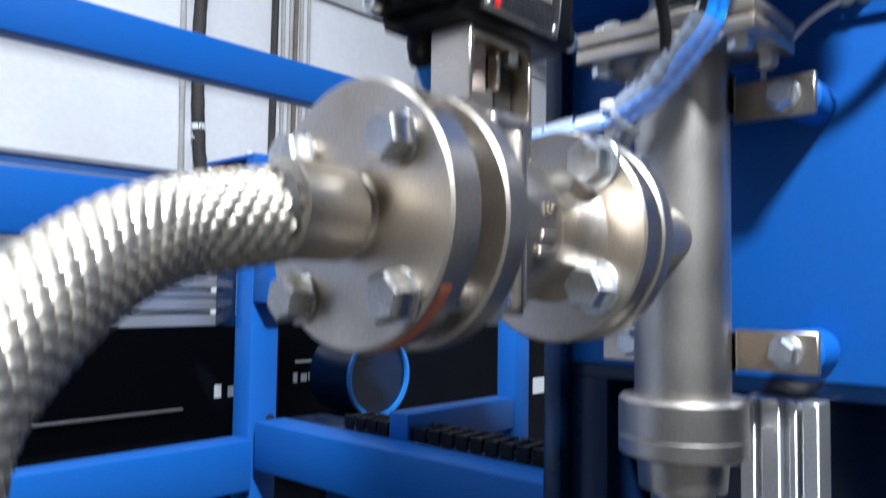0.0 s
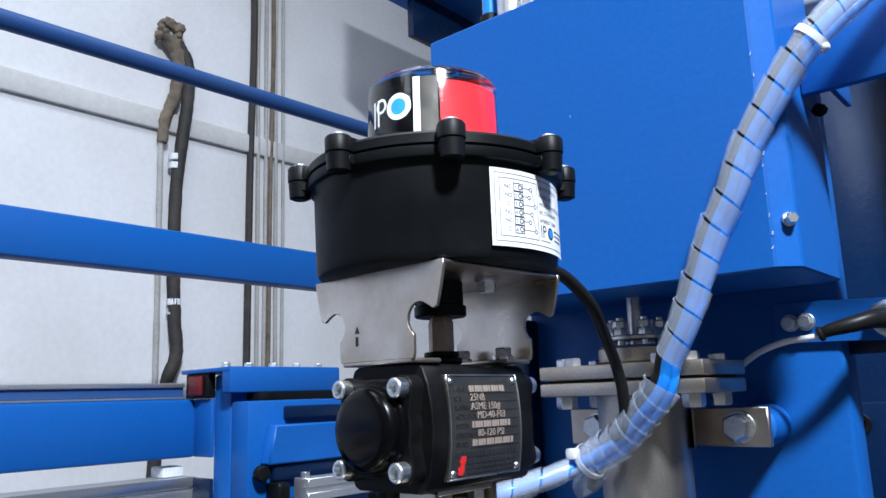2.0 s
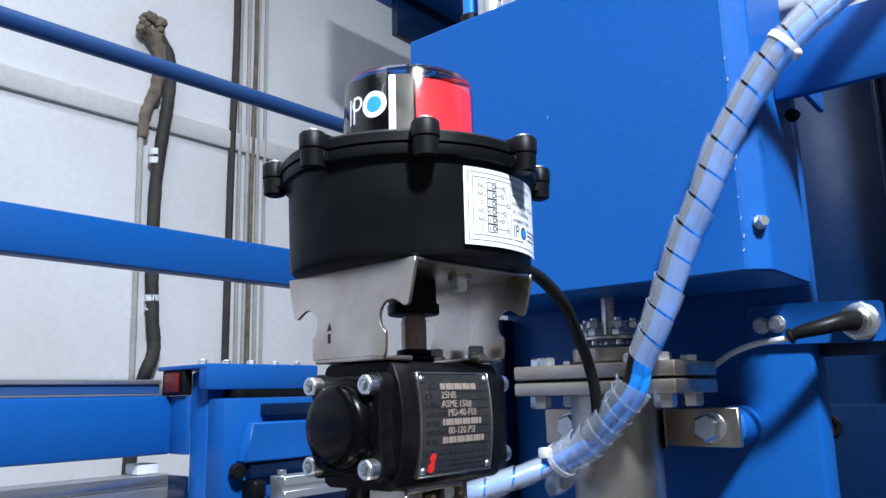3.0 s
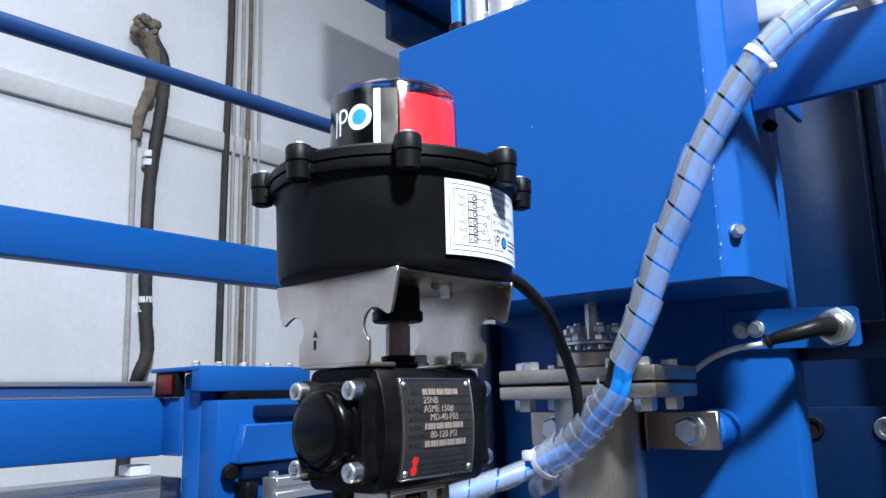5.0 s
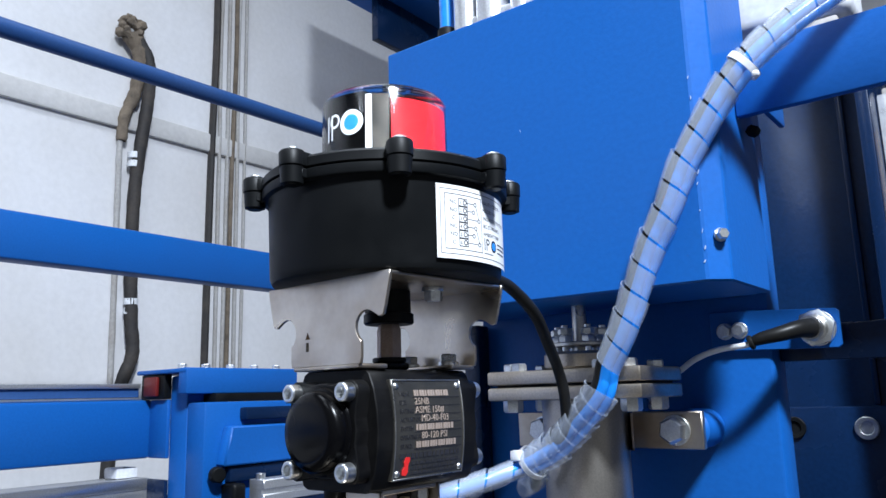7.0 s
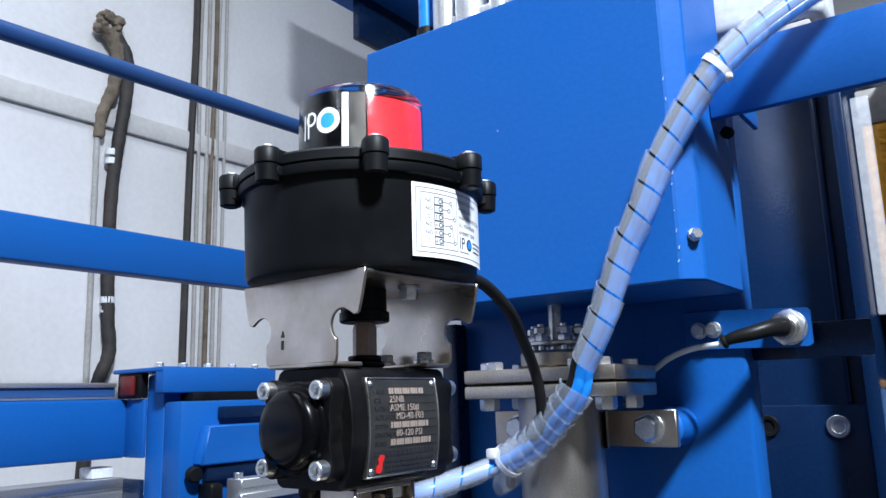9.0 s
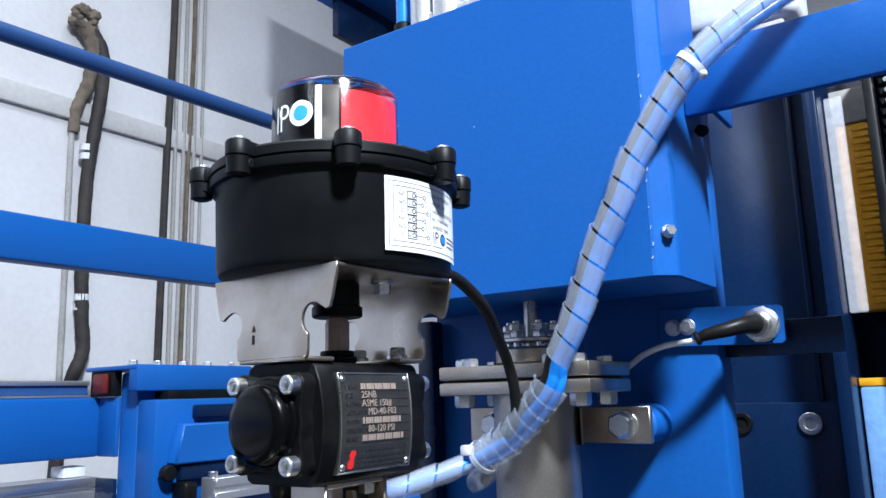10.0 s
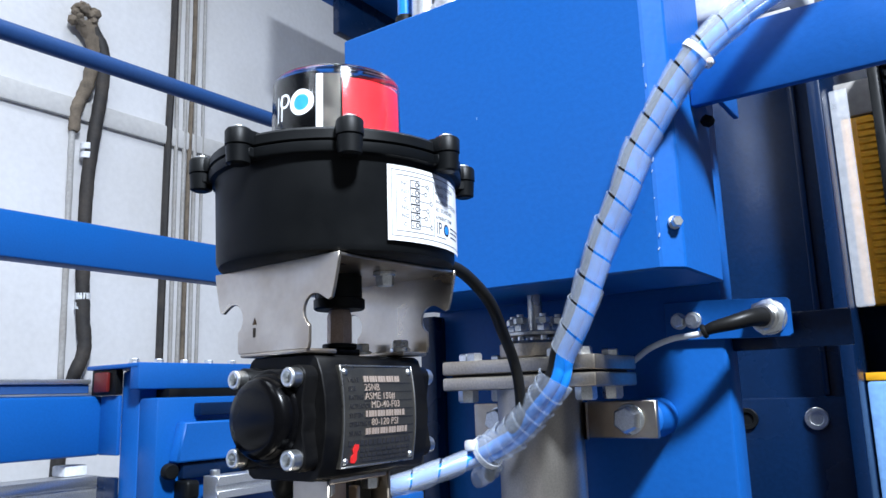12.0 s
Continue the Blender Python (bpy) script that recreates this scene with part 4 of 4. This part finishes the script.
def ring_flat(cx, cy, r0, r1, z=0.0001, n=28):
    bm = bmesh.new()
    rows_ = [[bm.verts.new((cx + r * math.cos(6.28319 * i / n), cy + r * math.sin(6.28319 * i / n), z)) for r in (max(r0, 1e-5), r1)] for i in range(n)]
    for i in range(n):
        p, q = rows_[i], rows_[(i + 1) % n]
        bm.faces.new((p[0], p[1], q[1], q[0]))
    return bm


LOGO = wrapped(CD - 66, DZ + 0.0165, 0.0306)
part("logo_bar", onto(LOGO, flat(0.0, 0.0, 0.0013, 0.0138)), WHITEINK, ind, "white logo bar")
part("logo_bar", onto(LOGO, flat(0.0034, 0.0, 0.0047, 0.0138)), WHITEINK, ind, "white logo bar")
part("logo_loop", onto(LOGO, ring_flat(0.0062, 0.0100, 0.0026, 0.0039)), WHITEINK, ind, "white logo ring")
part("logo_ring", onto(LOGO, ring_flat(0.0172, 0.0072, 0.0042, 0.0068)), WHITEINK, ind, "white logo ring")
part("logo_dot", onto(LOGO, ring_flat(0.0172, 0.0072, 0.0, 0.0042, 0.0002)), CYAN, ind, "sky blue logo dot")

# paper label on the body
LR = 0.0624
LAB = wrapped(-26, 1.4778, LR)
label = part("paper_label", onto(LAB, flat(0, 0, 0.066, 0.0358, 0.0002, 40)), PAPER, body, "white printed wiring label")


def printed(bm):
    part("print", onto(LAB, bm), INK, label)


def strokes(lo, hi, w, z=0.0003, n=6):
    x0, y0 = lo
    x1, y1 = hi
    bm = bmesh.new()
    for a in (flat(x0, y0, x1, y0 + w, z, n), flat(x0, y1 - w, x1, y1, z, n), flat(x0, y0, x0 + w, y1, z), flat(x1 - w, y0, x1, y1, z)):
        me = bpy.data.meshes.new("tmp")
        a.to_mesh(me)
        a.free()
        bm.from_mesh(me)
        bpy.data.meshes.remove(me)
    return bm


def typed(word, size, x, y, wide=1.0):
    """A printed word with slightly heavy strokes."""
    bm = lettering(word, size, Matrix.Translation((x, y, 0.0003)), deep=0.0, wide=1.0)
    for v in bm.verts:
        v.co.x = x + (v.co.x - x) * wide
    printed(bm)


printed(strokes((0.0020, 0.0022), (0.0640, 0.0338), 0.0003, n=24))
printed(strokes((0.0044, 0.0046), (0.0284, 0.0316), 0.0003, n=10))
for i, word in enumerate(("NC", "NO", "C", "NC", "NO", "C")):
    y = 0.0267 - i * 0.0039
    typed(word, 0.0028, 0.0072 + (0.0012 if word == "C" else 0), y)
    printed(strokes((0.0124, y - 0.0009), (0.0182, y + 0.0031), 0.0004, n=3))
    typed(str(i + 1), 0.0026, 0.0131, y + 0.0001)
    printed(ring_flat(0.0164, y + 0.0011, 0.0008, 0.0013, 0.0003, 16))
    x = 0.0236 if i % 3 == 0 else 0.0222 if i % 3 == 1 else 0.0262
    printed(flat(0.0182, y + 0.001, x - 0.001, y + 0.0013, 0.0003, 2))
    printed(ring_flat(x, y + 0.0011, 0.0007, 0.0011, 0.0003, 16))
for i in (0, 3):
    y = 0.0267 - i * 0.0039
    bm = bmesh.new()
    bm.faces.new([bm.verts.new(q) for q in ((0.0240, y + 0.0002, 0.0003), (0.0243, y + 0.0003, 0.0003), (0.0262, y - 0.0057, 0.0003), (0.0259, y - 0.0057, 0.0003))])
    printed(bm)
for i, word in enumerate(("VALVE POSITION", "MODEL NO.", "INGRESS PROTECTION", "IEC STANDARD", "AMBIENT TEMP")):
    typed(word, 0.0026, 0.0296, 0.0292 - i * 0.0039)
# maker's mark as plain bars and rings, with lines of small print
for x0, x1, y0, y1 in ((0.0304, 0.0310, 0.0064, 0.0124), (0.0322, 0.0328, 0.0064, 0.0124), (0.0300, 0.039, 0.0048, 0.0051), (0.0445, 0.060, 0.0110, 0.0116), (0.0445, 0.058, 0.0089, 0.0095), (0.0445, 0.056, 0.0066, 0.0072)):
    printed(flat(x0, y0, x1, y1, 0.0003, 8))
printed(ring_flat(0.0336, 0.0108, 0.0009, 0.0016, 0.0003, 18))
part("blue_ring", onto(LAB, ring_flat(0.0398, 0.0094, 0.0018, 0.0030, 0.0003, 24)), INK, label)
part("blue_dot", onto(LAB, ring_flat(0.0398, 0.0094, 0.0, 0.0021, 0.00035, 20)), CYAN, label, "sky blue logo dot")

# ---- cable from the switch ----
lead = thing("switch_cable", (0.04, 0.1, 1.478), "black round cable from the switch box", "cable")
part("sheath", tube([(0.0300, 0.0850, 1.4800), (0.0320, 0.1000, 1.4790), (0.033, 0.118, 1.475), (0.0345, 0.14, 1.4615), (0.028, 0.165, 1.445), (0.023, 0.185, 1.429), (0.022, 0.193, 1.411), (0.0165, 0.2000, 1.3900), (-0.0020, 0.2060, 1.3720), (-0.0120, 0.2100, 1.3600), (-0.0200, 0.2200, 1.3520)], 0.0036, 14), RUBBER, lead)

# ---- spiral-wrapped air line ----
line = thing("wrapped_air_line", (-0.02, 0.21, 1.369), "blue air tube in a milky plastic spiral wrap", "hose")
CORE = [(-0.06, 0.12, 1.35), (-0.052, 0.16, 1.352), (-0.034, 0.18, 1.359), (-0.0175, 0.2, 1.3668), (0.007, 0.203, 1.38), (0.027, 0.202, 1.397), (0.044, 0.2, 1.414), (0.05, 0.2, 1.431), (0.059, 0.199, 1.445), (0.068, 0.198, 1.462), (0.085, 0.196, 1.5), (0.099, 0.195, 1.524), (0.111, 0.195, 1.549), (0.124, 0.196, 1.569), (0.138, 0.197, 1.589), (0.153, 0.2, 1.607), (0.174, 0.212, 1.628), (0.1965, 0.2265, 1.6465), (0.222, 0.242, 1.6646)]
part("blue_tube", tube(CORE, 0.0042, 14), TUBEBLUE, line, "blue polyurethane air tube")
off = [tuple(Vector(p) + Vector((0.003, 0.004, -0.003))) for p in CORE[3:]]
third = [tuple(Vector(p) + Vector((-0.003, -0.001, 0.0035))) for p in CORE[4:]]
part("third_tube", tube(third, 0.0034, 12), RUBBER, line, "black cable")
part("second_tube", tube(off, 0.0036, 14), TUBEBLUE, line, "blue polyurethane air tube")


def spiral(pts, r, pitch, width, s0, s1, thick=0.0007, flare=0.0004, turn0=0.0):
    """A helical ribbon round a path."""
    fr = frames_on(smooth_path(pts, 14))
    bm = bmesh.new()
    rows_ = []
    per = 30
    count = int((s1 - s0) / pitch * per)
    for i in range(count + 1):
        a = turn0 - 2 * math.pi * i / per
        s = s0 + (s1 - s0) * i / count
        ring_ = []
        wob = 0.0005 * math.sin(a * 0.37) + 0.0003 * math.sin(a * 1.13)
        for e, rr in ((-0.5, r), (0, r + 0.0003), (0.5, r), (0.5, r - thick), (-0.5, r - thick)):
            p, t, n, b = along(fr, s + e * width)
            ring_.append(bm.verts.new(p + (n * math.cos(a) + b * math.sin(a)) * (rr + wob + flare * e)))
        rows_.append(ring_)
    for p, q in zip(rows_, rows_[1:]):
        for j in range(5):
            bm.faces.new((p[j], p[(j + 1) % 5], q[(j + 1) % 5], q[j]))
    bm.faces.new(rows_[0])
    bm.faces.new(rows_[-1][::-1])
    return bm


LOW = CORE[3:9]
HIGH = CORE[6:]
part("lower_wrap", spiral(LOW, 0.0108, 0.0095, 0.0105, 0.004, 0.079, flare=0.0022), WRAP, line, "milky spiral wrap")
part("upper_wrap", spiral(HIGH, 0.0096, 0.0172, 0.0156, 0.018, 0.32, flare=0.0011, turn0=1.0), WRAP, line, "milky spiral wrap")
TAIL = CORE[:4]
part("tail_wrap", spiral(TAIL, 0.0072, 0.02, 0.0185, 0.02, 0.098), WRAP, line, "loose milky wrap piece")
for p, q, r in (((-0.0135, 0.2055, 1.3685), (-0.0105, 0.2052, 1.3705), 0.0122), ((0.1508, 0.1996, 1.6036), (0.1539, 0.2002, 1.6064), 0.0112)):
    d = Vector(q) - Vector(p)
    part("cable_tie", lathe(p, d, [(0, r - 0.001), (0, r), (d.length, r), (d.length, r - 0.001)], 32), NYLON, line, "white nylon cable tie")
part("tie_head", box((-0.022, 0.192, 1.371), (-0.014, 0.199, 1.378), 0.0015), NYLON, line, "white nylon cable tie head")
part("tie_head", box((0.1591, 0.1885, 1.5924), (0.1631, 0.193, 1.5964), 0.0015), NYLON, line, "white nylon cable tie head")
part("loop_wrap", spiral([(-0.03, 0.216, 1.350), (-0.015, 0.211, 1.357), (-0.004, 0.207, 1.369)], 0.0075, 0.013, 0.012, 0.003, 0.027), WRAP, line, "loose milky wrap piece")
back = thing("lower_air_tube", (-0.03, 0.04, 1.34), "blue air tube in a black elbow under the actuator", "tube")
part("elbow", tube([(-0.014, 0.024, 1.373), (-0.0155, 0.0245, 1.369), (-0.0165, 0.027, 1.3662)], 0.006, 18), BLACK, back, "black plastic push-in elbow")
part("elbow_collar", rod((-0.0162, 0.026, 1.367), (-0.0174, 0.0298, 1.3635), 0.0066, 0.001), BLACK, back)
part("tube", tube([(-0.017, 0.028, 1.365), (-0.0195, 0.034, 1.3595), (-0.024, 0.044, 1.3535), (-0.038, 0.07, 1.3495), (-0.06, 0.12, 1.35)], 0.0044, 14), TUBEBLUE, back)
part("wrap", spiral([(-0.0195, 0.032, 1.3595), (-0.024, 0.042, 1.3535), (-0.034, 0.062, 1.3505)], 0.0066, 0.015, 0.0135, 0.003, 0.032), WRAP, back, "loose milky wrap piece")

# ---- proximity sensor ----
sens = thing("proximity_sensor", (0.12, 0.325, 1.454), "proximity sensor with black plug on a blue plate", "sensor")
part("bracket", outline([(0.075, 1.4425), (0.1615, 1.4405), (0.1635, 1.4425), (0.1635, 1.4655), (0.1615, 1.4675), (0.105, 1.4705), (0.075, 1.471)], Matrix(((1, 0, 0, 0), (0, 0, 1, 0.3262), (0, 1, 0, 0), (0, 0, 0, 1))), 0.0035, 0.0004), BLUE, sens, "light blue sensor plate")
for x in (0.086, 0.0965):
    part("screw", hexhead((x, 0.3262, 1.4565), (0, -1, 0), 0.0088, 0.0045, washer=0.0062, turn=x * 40), ZINC, sens)
part("nut", hexhead((0.149, 0.3262, 1.4545), (0, -1, 0), 0.0225, 0.0055, turn=0.25, washer=0.0125), ZINC, sens, "nickel-plated sensor nut")
part("barrel", lathe((0.149, 0.321, 1.4545), (-0.25, -1, -0.05), [(0, 0), (0, 0.0092), (0.004, 0.0092), (0.005, 0.0083), (0.009, 0.0083), (0.009, 0)], 28), MACHINED, sens)
part("plug", tube([(0.1475, 0.313, 1.454), (0.1425, 0.301, 1.453), (0.133, 0.292, 1.450), (0.122, 0.288, 1.4475), (0.116, 0.287, 1.4455)], lambda u: 0.0068 - 0.0034 * u, 20, 10), RUBBER, sens, "black rubber plug")
part("plug_ring", rod((0.1165, 0.2872, 1.4457), (0.1135, 0.2868, 1.4447), 0.005, 0.0008), RUBBER, sens)
part("cable", tube([(0.1150, 0.2870, 1.4452), (0.1108, 0.2860, 1.4434), (0.0926, 0.2870, 1.4415), (0.0730, 0.2950, 1.4363), (0.0535, 0.3080, 1.4274), (0.0346, 0.3220, 1.4208), (0.0300, 0.3290, 1.4100)], 0.0021, 12), NYLON, sens, "light grey sensor cable")

# ---- guard with amber unit on the far side ----
guard2 = thing("amber_filter_unit", (0.19, 0.66, 1.0), "amber plastic unit behind a clear guard", "guard")
part("amber_core", box((0.172, 0.66, 1.486), (0.205, 0.69, 1.69), 0.004), AMBER, guard2, "amber ribbed plastic core")
for i in range(26):
    z = 1.493 + i * 0.0075
    part("rib", box((0.188, 0.6585, z), (0.2055, 0.6598, z + 0.0055), 0.0005, 1), AMBER, guard2)
part("clear_tube", box((0.166, 0.648, 1.484), (0.184, 0.654, 1.72), 0.002), SHEET, guard2, "clear plastic guard strip")
part("top_block", box((0.17, 0.66, 1.691), (0.206, 0.69, 1.73), 0.002), GREYCABLE, guard2)
part("back_frame", box((0.2065, 0.63, 1.0), (0.216, 0.69, 1.75), 0.002), BLACK, guard2)
part("lower_cap", box((0.166, 0.652, 1.409), (0.2, 0.69, 1.417), 0.001), AMBER, guard2, "amber cap")
part("lower_tank", box((0.166, 0.65, 1.2), (0.2, 0.69, 1.4085), 0.004), material("pale_blue_tank", (0.2, 0.4, 0.75), 0.2, amount=0.4, scale=14, coat=0.5), guard2, "pale blue tank")
part("stand", box((0.166, 0.65, 0.0), (0.216, 0.69, 1.1995), 0.002), NAVY, guard2)
mesh_panel = thing("chain_strip", (0.24, 0.68, 1.2), "black link chain strip with silver pins", "chain")
for i in range(34):
    z = 1.4 + i * 0.0115
    part("link", box((0.219, 0.65, z), (0.236, 0.662, z + 0.0095), 0.002, 1), BLACK, mesh_panel)
    part("pin", rod((0.2275, 0.65, z + 0.005), (0.2275, 0.6475, z + 0.005), 0.0026, segs=10), ZINC, mesh_panel)
part("backing", box((0.2165, 0.6625, 0.0), (0.45, 0.69, 2.2), 0.002), NAVY, mesh_panel)
